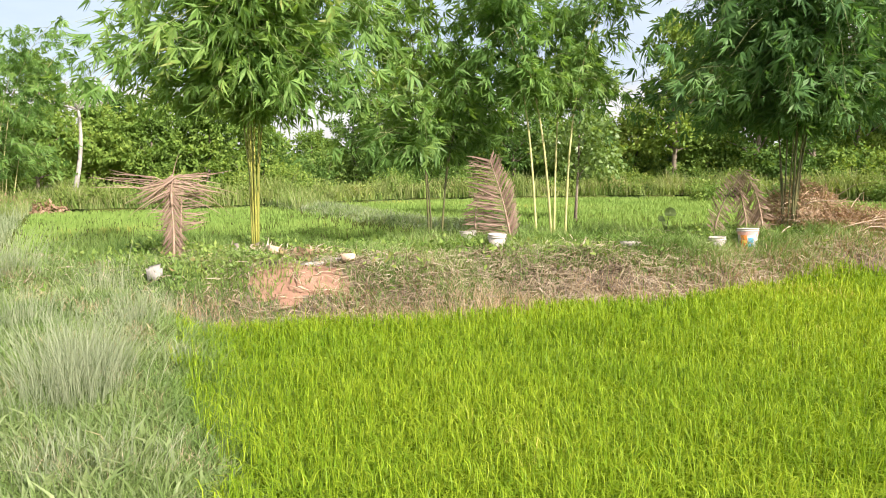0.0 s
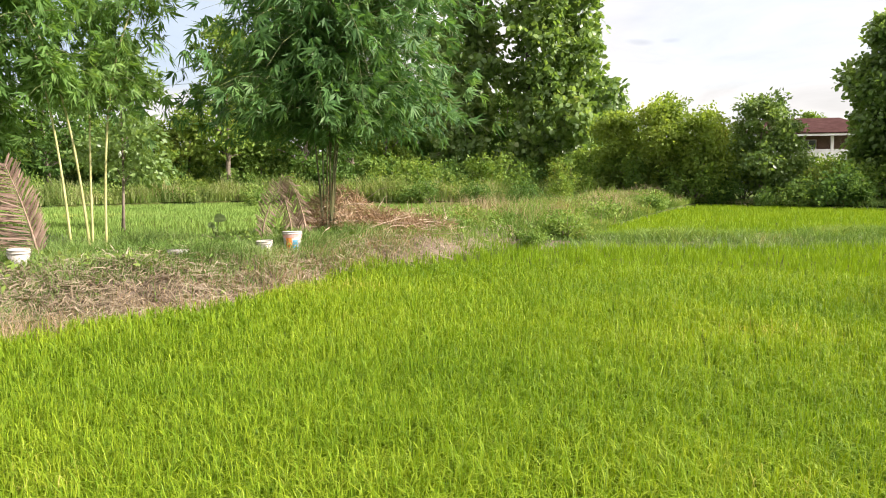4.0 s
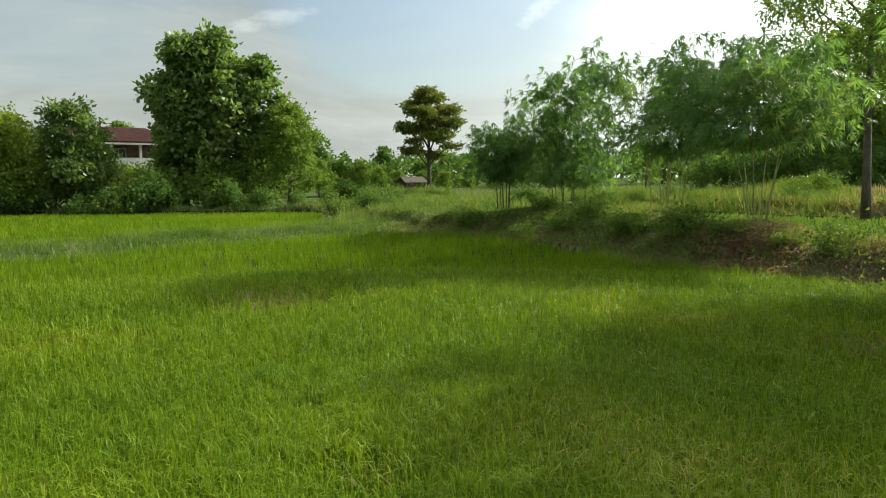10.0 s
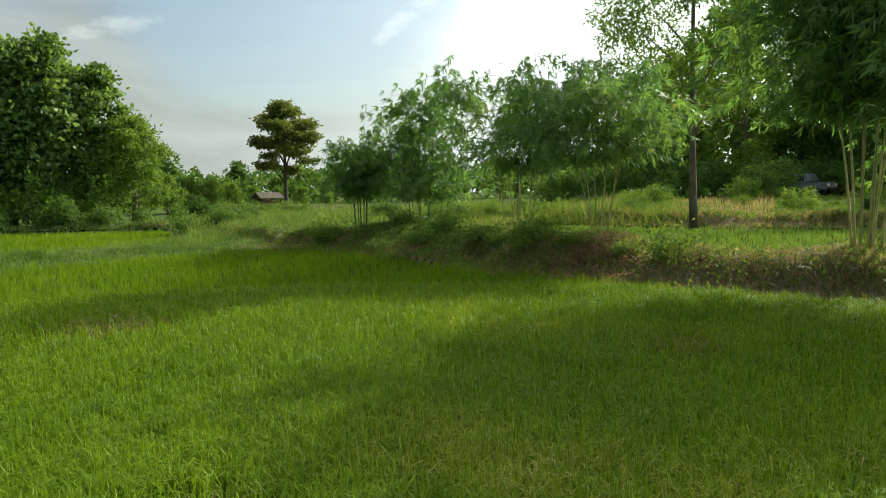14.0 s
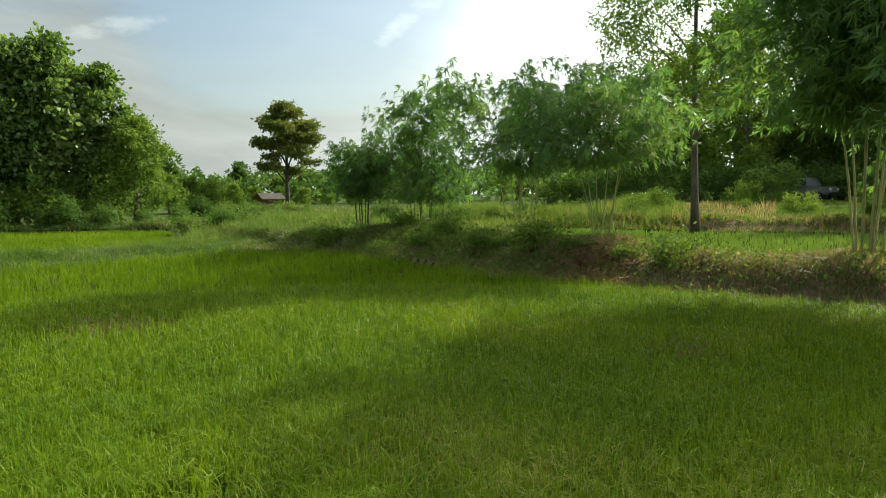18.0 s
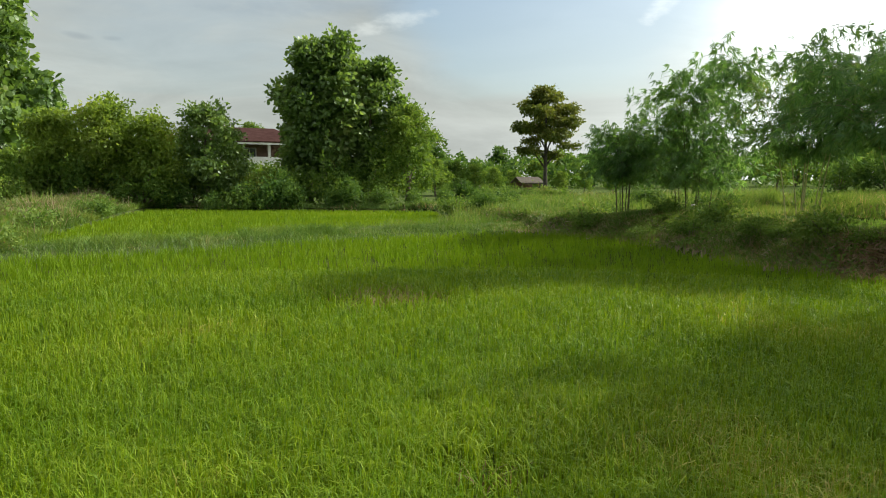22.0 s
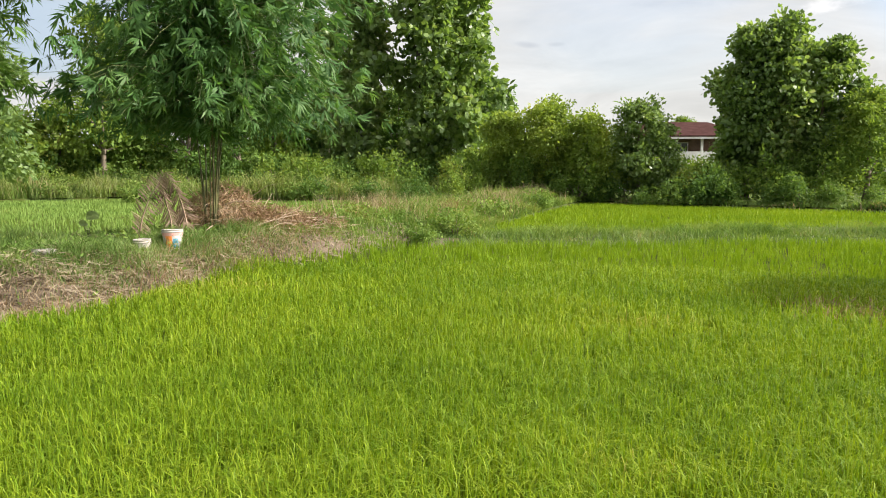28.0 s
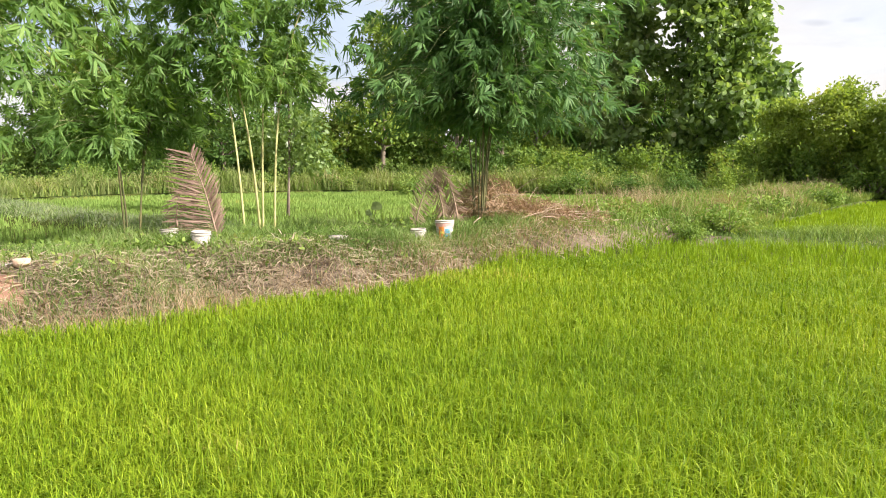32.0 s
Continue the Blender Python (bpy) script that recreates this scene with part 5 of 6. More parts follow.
for az, d, turn, s in ((-22, 55, 30, 0.95), (-25.5, 57, 100, 1.0), (-14, 58, 190, 0.85), (-10, 80, 240, 0.9), (-29, 54, 280, 0.9), (-33, 52, 350, 1.0), (12, 56, 60, 0.85), (9.2, 58, 20, 0.85), (14.6, 57, 300, 0.9), (45.5, 52, 150, 0.5),
                       (74.8, 66, 30, 0.5), (76.3, 70, 130, 0.48), (77.8, 74, 200, 0.46), (79.4, 78, 20, 0.42), (81.0, 92, 90, 0.4), (82.8, 96, 160, 0.38), (84.6, 94, 250, 0.38), (86.4, 90, 310, 0.4), (88.6, 86, 40, 0.42), (54, 56, 10, 0.75), (110, 75, 80, 0.7), (105, 80, 170, 0.7), (100, 90, 250, 0.7)):
    again(wood_c, *polar(az, d), turn, s)
horizon_a = tree(*polar(20.0, 160.0), 8.5, 3.4, 0.6, 1500, 0.8, M_DARKTREE, "distant dark tree on the horizon", 9, 0.2, clump=0.9, limbs=3)
horizon_b = tree(*polar(70.0, 150.0), 6.5, 3.4, 0.4, 1400, 0.8, M_TREE, "distant green tree on the horizon", 9, 0.2, clump=0.9, limbs=3)
for k in range(80):
    az = -36 + k * 2.15 + rng.uniform(-0.8, 0.8)
    again((horizon_a, horizon_b, horizon_b)[k % 3], *polar(az, rng.uniform(110, 180)), rng.uniform(0, 360), rng.uniform(0.75, 1.2))
for k in range(34):
    az = -39 + k * 2.6 + rng.uniform(-0.9, 0.9)
    if not -13.5 < az < -6.5 and not 7.5 < az < 15.5:
        again((wood_b, wood_a, wood_c)[k % 3], *polar(az, rng.uniform(68, 84)), rng.uniform(0, 360), rng.uniform(0.75, 1.0))
for k in range(13):
    again((wood_c, wood_a)[k % 2], *polar(111 + k * 2.1 + rng.uniform(-0.5, 0.5), rng.uniform(66, 80)), rng.uniform(0, 360), rng.uniform(1.0, 1.4))
# woods on the horizon
n = 60000
fa, fd = rng.uniform(-44, 142, n), rng.uniform(125, 150, n)
ridge = 5.2 + 1.6 * waves(fa, fa * 0.3, 0.35) + 1.2 * waves(fa, 0 * fa, 1.6, 3) + 0.8 * waves(fa, 0 * fa, 4.1, 1)
fx, fy = fd * np.sin(np.radians(fa)), fd * np.cos(np.radians(fa))
P = np.stack([fx, fy, ground_z(fx, fy) + ridge * rng.random(n) ** 0.6], 1)
V, F = leaf_arrays(P, rng.normal(0, 1, (n, 3)), rng.uniform(0.5, 1.0, n), rng.uniform(0.35, 0.6, n))
put("far_woods", quick("far_woods", V, F, M_DARKTREE), None, "low dark green woods along the horizon", "woods", kind="stuff")
# hedge and shrubs along the far edges
bush_a = shrub(*polar(62, 42.0), 2.2, 1.7, 1800, 0.24, M_DARKTREE, "leafy shrub in the hedge at the field's end")
bush_b = shrub(*polar(53, 44.0), 2.8, 1.8, 2200, 0.23, M_TREE, "tall shrub in the hedge at the field's end")
# darker leaf here carries the deep shade under the trees in its colour
bush_d = shrub(*polar(2.0, 57.0), 2.9, 1.9, 1800, 0.26, M_DARKTREE, "dark shrub under the tree line")
bush_c = shrub(*polar(79.2, 36.0), 1.1, 1.0, 1100, 0.16, M_WEED, "low round bush on the bund")
for az, d, s in ((55.5, 43.5, .6), (57.5, 42, .55), (60, 41.6, .7), (62.3, 41.8, .5), (64.3, 41.2, .75), (66.4, 41.3, .6), (68.6, 41, .8), (70.6, 40.8, .6), (72.8, 40.6, .55), (75.2, 42, .6), (77, 48, .8), (50.8, 46, .9), (40, 42, .7), (37, 43, .7), (33, 45, .8), (29, 48, .8), (97, 32, .4), (102, 34, .45), (110, 31, .4)):
    again(bush_a, *polar(az, d), rng.uniform(0, 360), s)
for az, d, s in ((62.0, 52, 1.15), (60.0, 52, 1.05), (63.4, 50, 1.2), (61.0, 50, 1.0), (56.4, 46, 1.2), (61, 44, 0.9), (63.5, 44.5, 1.0), (67, 44, 1.2), (69.5, 43.6, 1.1), (48.5, 46, 1.2), (46.5, 47, 1.1), (44, 44, .8), (22, 55, .8), (14, 54, .8), (4, 54, .8), (-4, 54, .8), (-12, 52, 1.0), (-20, 50, .8), (112, 42, .5), (118, 46, .6), (126, 44, .5)):
    again(bush_b, *polar(az, d), rng.uniform(0, 360), s)
for k in range(46):
    again(bush_d if 13 < k < 36 else (bush_b, bush_a)[k % 3 == 2], *polar(-40 + k * 1.95 + rng.uniform(-0.6, 0.6), rng.uniform(55, 61)), rng.uniform(0, 360), rng.uniform(0.9, 1.5))
for k in range(14):
    again(bush_d, *polar(104 + k * 2.3 + rng.uniform(-0.6, 0.6), rng.uniform(52, 60)), rng.uniform(0, 360), rng.uniform(0.9, 1.5))
for k in range(26):
    again((bush_a, bush_c, bush_c, bush_b)[k % 4], *polar(rng.uniform(94, 134), rng.uniform(30, 50)), rng.uniform(0, 360), rng.uniform(0.25, 0.5))
for k in range(22):
    again((bush_c, bush_c, bush_a)[k % 3], *polar(-24 + k * 2.9 + rng.uniform(-1, 1), rng.uniform(50, 53) if k < 15 else rng.uniform(44, 48)), rng.uniform(0, 360), rng.uniform(0.7, 1.3) * (1, 1, 0.5)[k % 3])
for k in range(12):
    again((bush_a, bush_c)[k % 2], *polar(rng.uniform(76, 92), rng.uniform(30, 62)), rng.uniform(0, 360), rng.uniform(0.4, 0.75))
for az, d, s in ((80.6, 62, 1.0), (81.8, 60, .95), (83.2, 61, 1.05), (84.4, 60, .9), (79.4, 60, 1.1), (43.5, 19.4, .7), (46, 26, .8), (50, 34, .9), (41, 18.3, .5), (81.8, 33, .8), (86, 30, .9), (76.5, 34, .9), (92.5, 24, .6), (96.0, 21.5, .8), (103.0, 17.5, .7), (90.5, 21.5, .5), (94.2, 20.3, .55), (98.8, 18.8, .5), (100.5, 18.3, .4), (86.5, 24, .6), (106, 16.6, .4), (109.5, 15.9, .35), (112.5, 15.2, .6), (88, 28, .7)):
    again(bush_c, *polar(az, d), rng.uniform(0, 360), s)
# ---- things on the near bank ----
M_WHITEPLASTIC = solid_material("white_plastic", (0.23, 0.205, 0.175), (0.35, 0.32, 0.28), 7.0, 0.5, 0.05, (0.43, 0.40, 0.36), 50.0, spec=0.4)
M_PINKPLASTIC = solid_material("faded_pink_print", (0.42, 0.20, 0.18), (0.56, 0.30, 0.27), 8.0, 0.5, 0.05, (0.66, 0.45, 0.42))
M_ORANGEPRINT = solid_material("orange_print", (0.60, 0.16, 0.04), (0.75, 0.24, 0.06), 9.0, 0.5, 0.05, (0.8, 0.34, 0.14))
M_BLUEPRINT = solid_material("blue_print", (0.05, 0.22, 0.36), (0.09, 0.34, 0.48), 9.0, 0.5, 0.05, (0.3, 0.5, 0.58))
M_YELLOWPRINT = solid_material("yellow_print", (0.70, 0.48, 0.08), (0.8, 0.6, 0.15), 9.0, 0.5, 0.05)
M_WIRE = solid_material("bucket_wire", (0.20, 0.18, 0.16), (0.38, 0.35, 0.32), 20.0, 0.5, 0.1, metal=0.7)
M_STONE = solid_material("pale_stone", (0.15, 0.14, 0.12), (0.25, 0.235, 0.21), 6.0, 0.9, 0.6, (0.34, 0.32, 0.29))
M_CONCRETE = solid_material("old_concrete", (0.16, 0.14, 0.12), (0.26, 0.235, 0.2), 7.0, 0.9, 0.6, (0.36, 0.33, 0.29))
M_BRICK = solid_material("clay_brick", (0.27, 0.175, 0.12), (0.4, 0.29, 0.21), 9.0, 0.9, 0.6, (0.5, 0.4, 0.31))
M_TWIG = solid_material("dry_twig", (0.20, 0.14, 0.10), (0.36, 0.27, 0.19), 9.0, 0.8, 0.3, (0.5, 0.4, 0.3))


def lathe(profile, sides=24, closed_bottom=True):
    """A turned body from (radius, height) pairs."""
    bm = bmesh.new()
    rings = []
    for r, h in profile:
        rings.append([bm.verts.new((r * math.cos(2 * math.pi * k / sides), r * math.sin(2 * math.pi * k / sides), h)) for k in range(sides)])
    for a, b in zip(rings, rings[1:]):
        for k in range(sides):
            bm.faces.new((a[k], a[(k + 1) % sides], b[(k + 1) % sides], b[k]))
    if closed_bottom:
        bm.faces.new(list(reversed(rings[0])))
    for f in bm.faces:
        f.smooth = True
    return bm


def patch_on(r0, r1, z0, z1, a0, a1, lift=0.003, steps=8):
    """A printed patch wrapped round a tapering wall, a hair proud of it."""
    bm = bmesh.new()
    rows = []
    for z, r in ((z0, r0), (z1, r1)):
        rows.append([bm.verts.new(((r + lift) * math.cos(radians(a0 + (a1 - a0) * k / steps)), (r + lift) * math.sin(radians(a0 + (a1 - a0) * k / steps)), z)) for k in range(steps + 1)])
    for k in range(steps):
        bm.faces.new((rows[0][k], rows[0][k + 1], rows[1][k + 1], rows[1][k]))
    return bm


def bucket(x, y, r, h, label, tilt=(0, 0), printed=False, sink=0.02):
    root = put("bucket", None, None, label, "bucket", "buckets on the bank")
    root.matrix_basis = pose(x, y, rough_z(x, y) - sink, tilt[0], tilt[1], math.degrees(math.atan2(-y, -x)))
    t = 0.006
    part("body", lathe([(r * 0.84, 0), (r * 0.86, 0.01), (r, h), (r - t, h), (r * 0.83, 0.012), (0.01, 0.012)]), M_WHITEPLASTIC, root)
    part("rim", lathe([(r + 0.001, h - 0.05), (r + 0.010, h - 0.048), (r + 0.010, h - 0.036), (r + 0.004, h - 0.034), (r + 0.004, h - 0.012), (r + 0.011, h - 0.010), (r + 0.011, h + 0.002), (r - 0.004, h + 0.002)], 24, False), M_WHITEPLASTIC, root)
    a = np.linspace(0, np.pi, 13)
    hoop = np.stack([np.full(13, 0.0) + 0.02 + np.sin(a) * (r + 0.03), np.cos(a) * (r + 0.014), h - 0.03 - np.sin(a) * h * 0.45], 1)
    put("handle", tube("handle", hoop, np.full(13, 0.003), M_WIRE, 5), root)
    part("soil", lathe([(0.005, h * 0.8), (r * 0.6, h * 0.81), (r * 0.955, h * 0.78)], 16, False), M_SOIL, root)
    if printed:
        def rad(z):
            return r * (0.86 + 0.14 * z / h)
        part("band", patch_on(rad(h * 0.70), rad(h * 0.86), h * 0.70, h * 0.86, -100, 100, 0.003, 20), M_PINKPLASTIC, root, "faded pink printed band")
        part("print", patch_on(rad(h * 0.06), rad(h * 0.70), h * 0.06, h * 0.70, -44, -4), M_ORANGEPRINT, root, "orange printed panel")
        part("print", patch_on(rad(h * 0.34), rad(h * 0.46), h * 0.34, h * 0.46, -36, -8, 0.006), M_YELLOWPRINT, root, "yellow printed bar")
        part("print", patch_on(rad(h * 0.10), rad(h * 0.58), h * 0.10, h * 0.58, 2, 34), M_BLUEPRINT, root, "blue printed panel")
        part("print", patch_on(rad(h * 0.28), rad(h * 0.36), h * 0.28, h * 0.36, 6, 30, 0.006), M_WHITEPLASTIC, root, "white printed bar")
    return root


bucket(*polar(2.0, 13.0), 0.14, 0.26, "white plastic bucket half hidden in bank weeds", (3, -4))
bucket(*polar(4.15, 12.0), 0.14, 0.27, "white plastic bucket beside a dead palm frond", (-2, 3))
bucket(*polar(20.4, 13.1), 0.132, 0.24, "small grubby white bucket on the bank", (2, 2))
bucket(*polar(22.45, 13.4), 0.165, 0.36, "used paint bucket with orange and blue print", (1, -2), True)


# ---- dead palm fronds ----
LEAFLETS = []
for k in range(7):
    u = np.linspace(0, 1, 7)
    side = 0.017 * np.sin(np.pi * np.clip(u * 0.92 + 0.08, 0, 1)) ** 0.7
    drop = -(0.1, 0.2, 0.3, 0.4, 0.65, 0.9, 1.2)[k] * u ** 2
    mid = np.stack([u, 0 * u, drop], 1)
    Vl = np.concatenate([mid + np.stack([0 * u, side, 0.25 * side], 1), mid + np.stack([0 * u, -side, 0.25 * side], 1), mid], 0)
    i = np.arange(6)
    Fl = np.vstack([np.stack([14 + i, 15 + i, 1 + i, 0 + i], 1), np.stack([7 + i, 8 + i, 15 + i, 14 + i], 1)])
    LEAFLETS.append(quick("leaflet", Vl, Fl, M_FROND))


def frond(x, y, line, count, length, label, out_l, out_r, sag=0.5, start=0.12, heading=0.0, width=1.0):
    """A dead frond: a bent rib with narrow leaflets down both sides. line: rib points from its foot, x along the bank and z up."""
    root = put("palm_frond", None, None, label, "palm frond", "dead palm fronds on the bank")
    root.matrix_basis = pose(x, y, rough_z(x, y) - 0.02, 0, 0, heading)
    L = np.array(line, float)
    t0 = np.linspace(0, 1, len(L))
    t = np.linspace(0, 1, 16)
    pts = np.stack([np.interp(t, t0, L[:, i]) for i in range(3)], 1)
    for _ in range(3):
        pts[1:-1] = (pts[:-2] + 2 * pts[1:-1] + pts[2:]) / 4
    put("rib", tube("rib", pts, 0.020 * (1.05 - 0.85 * t), M_RACHIS, 7), root)
    tan = unit(np.gradient(pts, axis=0))
    for k in range(count):
        s = start + (1 - start) * k / (count - 1)
        p = np.array([np.interp(s, t, pts[:, i]) for i in range(3)])
        tg = np.array([np.interp(s, t, tan[:, i]) for i in range(3)])
        for sgn, out in ((-1, out_l), (1, out_r)):
            if rng.random() < 0.06:
                continue
            d = np.array([sgn * out[0], rng.normal(0, 0.16) + out[1], out[2]]) + tg * out[3] + rng.normal(0, 0.09, 3)
            ln = length * (out[4] * (0.55 + 0.6 * math.sin(math.pi * min(1, s * 0.85 + 0.1)))) * rng.uniform(0.75, 1.12)
            xx = Vector(d).normalized()
            up = Vector((0, -1, 0.25)) + Vector(rng.normal(0, 0.25, 3))
            yy = up.cross(xx).normalized()
            zz = xx.cross(yy)
            m = Matrix((( xx.x, yy.x, zz.x, p[0]), (xx.y, yy.y, zz.y, p[1]), (xx.z, yy.z, zz.z, p[2]), (0, 0, 0, 1)))
            ob = new("leaflet", LEAFLETS[int(rng.integers(0, 2) if sag < 0.4 else rng.integers(1, 4) if sag < 0.85 else rng.integers(3, 7))])
            ob.parent = root
            ob.matrix_basis = m @ Matrix.Diagonal((ln, width, ln, 1))
    return root


def face(az):
    return -az


# standing frond by the pale stone: a fishbone rib, its top leaflets blown to one side and hanging on the other
ax, ay = polar(-20.0, 11.6)
frond(ax, ay, [(0, 0, 0), (0.02, 0, 0.5), (0.0, 0, 0.95), (0.03, 0, 1.30)], 84, 0.27, "dead grey-brown palm frond standing with drooping leaflets",
      (0.5, -0.05, -0.45, -0.2, 1.0), (0.5, 0.0, -0.5, -0.2, 1.0), 0.8, 0.04, face(-20), 0.42)
frond(ax - 0.02, ay + 0.03, [(0, 0, 0.75), (0.0, 0, 1.02), (-0.06, 0, 1.2), (-0.2, 0, 1.27)], 11, 0.8, "dead frond with long leaflets blown sideways",
      (1.0, 0.0, 0.1, 0.1, 1.1), (-0.7, 0.0, -0.3, 0.0, 0.6), 0.3, 0.3, face(-20), 0.4)
frond(ax + 0.02, ay - 0.03, [(0, 0, 0.85), (0.0, 0, 1.1), (0.04, 0, 1.24), (0.12, 0, 1.3)], 34, 0.72, "dead frond with leaflets hanging to the ground",
      (0.4, 0.0, -0.2, 0.0, 0.7), (0.65, 0.0, 0.0, 0.0, 0.95), 0.95, 0.2, face(-20), 0.4)
frond(ax + 0.06, ay + 0.08, [(0, 0, 0), (0.03, 0, 0.5), (0.06, 0, 0.9), (0.1, 0, 1.22)], 40, 0.36, "dead frond standing behind, leaflets hanging close",
      (0.6, 0.0, 0.1, 0.0, 1.0), (0.6, 0.0, 0.1, 0.0, 1.0), 0.95, 0.3, face(-20), 0.42)
# broad feathered frond by the white buckets
bx, by = polar(5.0, 12.9)
frond(bx, by, [(0.08, 0, 0), (0.0, 0, 0.45), (-0.12, 0, 0.95), (-0.30, 0, 1.5)], 84, 0.62, "broad dead palm frond leaning upright, pinkish brown",
      (0.95, 0.0, 0.16, 0.1, 0.95), (0.55, 0.0, 0.45, 0.5, 0.55), 0.3, 0.06, face(4.5), 0.55)
frond(bx - 0.5, by + 0.25, [(0, 0, 0), (-0.06, 0, 0.4), (-0.02, 0, 0.75), (0.12, 0, 1.0)], 34, 0.4, "smaller dead frond behind the broad one",
      (0.5, 0.0, -0.3, 0.2, 0.6), (0.8, 0.0, -0.1, 0.2, 0.8), 0.6, 0.06, face(4.5), 0.6)
# two fronds leaning together by the brush pile
cx2, cy2 = polar(21.9, 14.4)
frond(cx2 - 0.48, cy2, [(0, 0, 0), (0.06, 0, 0.42), (0.22, 0, 0.85), (0.46, 0, 1.2)], 34, 0.30, "dead palm frond leaning against another",
      (0.75, 0.0, 0.35, 0.5, 0.8), (0.8, 0.0, -0.5, -0.2, 0.9), 0.5, 0.1, face(22), 0.55)
frond(cx2 + 0.46, cy2 + 0.05, [(0, 0, 0), (-0.04, 0, 0.42), (-0.14, 0, 0.85), (-0.36, 0, 1.28)], 42, 0.32, "reddish dead palm frond leaning against another",
      (0.5, 0.0, -0.7, -0.2, 0.9), (0.45, 0.0, -0.5, 0.3, 0.8), 0.5, 0.1, face(22), 0.6)
frond(cx2 + 0.2, cy2 + 0.2, [(0, 0, 0), (0.0, 0, 0.4), (-0.1, 0, 0.8), (-0.16, 0, 1.2)], 30, 0.3, "thin dead frond propped behind the others",
      (0.5, 0.0, -0.6, -0.2, 0.9), (0.5, 0.0, -0.6, 0.1, 0.9), 0.5, 0.3, face(22), 0.55)


# ---- stones, bricks and scraps ----
def lump(name, x, y, sx, sy, sz, mat, label, category, turn=0.0, seed=0, rough=0.12, lift=0.0, group=""):
    """A worn block: bevelled and knocked about."""
    bm = bmesh.new()
    bmesh.ops.create_cube(bm, size=1.0)
    bmesh.ops.bevel(bm, geom=bm.edges[:], offset=0.12, segments=2, affect="EDGES")
    for v in bm.verts:
        k = 1 + rough * noise.noise(v.co * 2.2 + Vector((seed, seed * 2, 0)))
        v.co = Vector((v.co.x * sx * k, v.co.y * sy * k, (v.co.z + 0.5) * sz * k))
    for f in bm.faces:
        f.smooth = True
    me = bpy.data.meshes.new(name)
    bm.to_mesh(me)
    bm.free()
    me.materials.append(mat)
    ob = put(name, me, None, label, category, group)
    ob.matrix_basis = pose(x, y, rough_z(x, y) - 0.02 + lift, 0, 0, turn)
    return ob


lump("stone", *polar(-21.3, 10.7), 0.19, 0.15, 0.19, M_STONE, "pale rounded stone at the foot of the frond", "stone", 20, 3, 0.5)
lump("stone", *polar(-19.2, 11.3), 0.18, 0.13, 0.07, M_STONE, "flat pale stone beside the frond", "stone", 50, 5, 0.5)
lump("brick", *polar(-7.3, 10.8), 0.19, 0.12, 0.12, M_BRICK, "single pale clay brick on the bank", "brick", 12, 1, 0.15, 0.03)
lump("slab", *polar(-8.9, 11.1), 0.55, 0.3, 0.05, M_CONCRETE, "broken concrete slab lying in the litter", "slab", -15, 7, 0.4)
lump("slab", *polar(-10.0, 10.8), 0.38, 0.2, 0.05, M_CONCRETE, "thin piece of broken concrete", "slab", 25, 8, 0.4)
lump("slab", *polar(-6.2, 11.9), 0.3, 0.2, 0.05, M_CONCRETE, "small concrete piece among weeds", "slab", 70, 9, 0.4)
lump("slab", *polar(14.2, 12.4), 0.34, 0.2, 0.08, M_STONE, "flat white stone on the bank's crown", "stone", 10, 4, 0.5, 0.05)
lump("stump", *polar(-15.6, 12.0), 0.07, 0.06, 0.22, M_GREYBARK, "short grey post stub in the bank", "post", 30, 2, 0.2)
lump("stump", *polar(-12.9, 11.9), 0.15, 0.13, 0.18, M_TWIG, "cut stump beside the bamboo", "stump", 30, 6, 0.4)
lump("block", *polar(-28.6, 46.0), 0.55, 0.4, 0.32, M_WHITEPLASTIC, "white block beside the far paddy", "block", 10, 5, 0.1, 0.25)
lump("block", *polar(-27.9, 46.0), 0.5, 0.4, 0.3, M_WHITEPLASTIC, "white block beside the far paddy", "block", -5, 6, 0.1, 0.25)
lump("scrap", *polar(94.2, 22.6), 0.13, 0.13, 0.16, M_WHITEPLASTIC, "white plastic scrap caught in the weeds", "scrap", 0, 2, 0.3, 0.35)


# curled dry leaves round the yellow bamboo
def heap(name, x, y, n, rx, ry, hz, length, w, mat, label, category="litter"):
    a, r = rng.uniform(0, 2 * np.pi, n), np.sqrt(rng.random(n))
    px, py = rx * r * np.cos(a), ry * r * np.sin(a)
    pz = ground_z(px + x, py + y) + hz * rng.random(n) * (1 - r * r) + 0.01
    P = np.stack([px + x, py + y, pz], 1)
    D = rng.normal(0, 1, (n, 3)) * np.array([1, 1, 0.45])
    V, F = leaf_arrays(P, D, length * rng.uniform(0.4, 1.3, n), w * rng.uniform(0.6, 1.4, n), 0.25)
    return put(name, quick(name, V, F, mat), None, label, category, kind="stuff")


heap("leaf_heap", 15.3, -4.6, 2600, 1.3, 0.9, 0.12, 0.32, 0.03, M_BRUSH, "reddish dry bamboo litter on the long bank")
heap("leaf_heap", *polar(-31.0, 42.0), 1500, 3.2, 1.2, 0.5, 0.5, 0.12, M_BRUSH, "dry brown litter under the far bamboo")
heap("leaf_heap", *polar(-11.3, 11.4), 260, 0.55, 0.3, 0.14, 0.16, 0.05, M_BRUSH, "curled orange-brown sheaths under the bamboo")
heap("leaf_heap", *polar(-14.5, 12.2), 300, 0.6, 0.4, 0.12, 0.18, 0.045, M_LITTER, "dry bamboo sheaths round the clump")


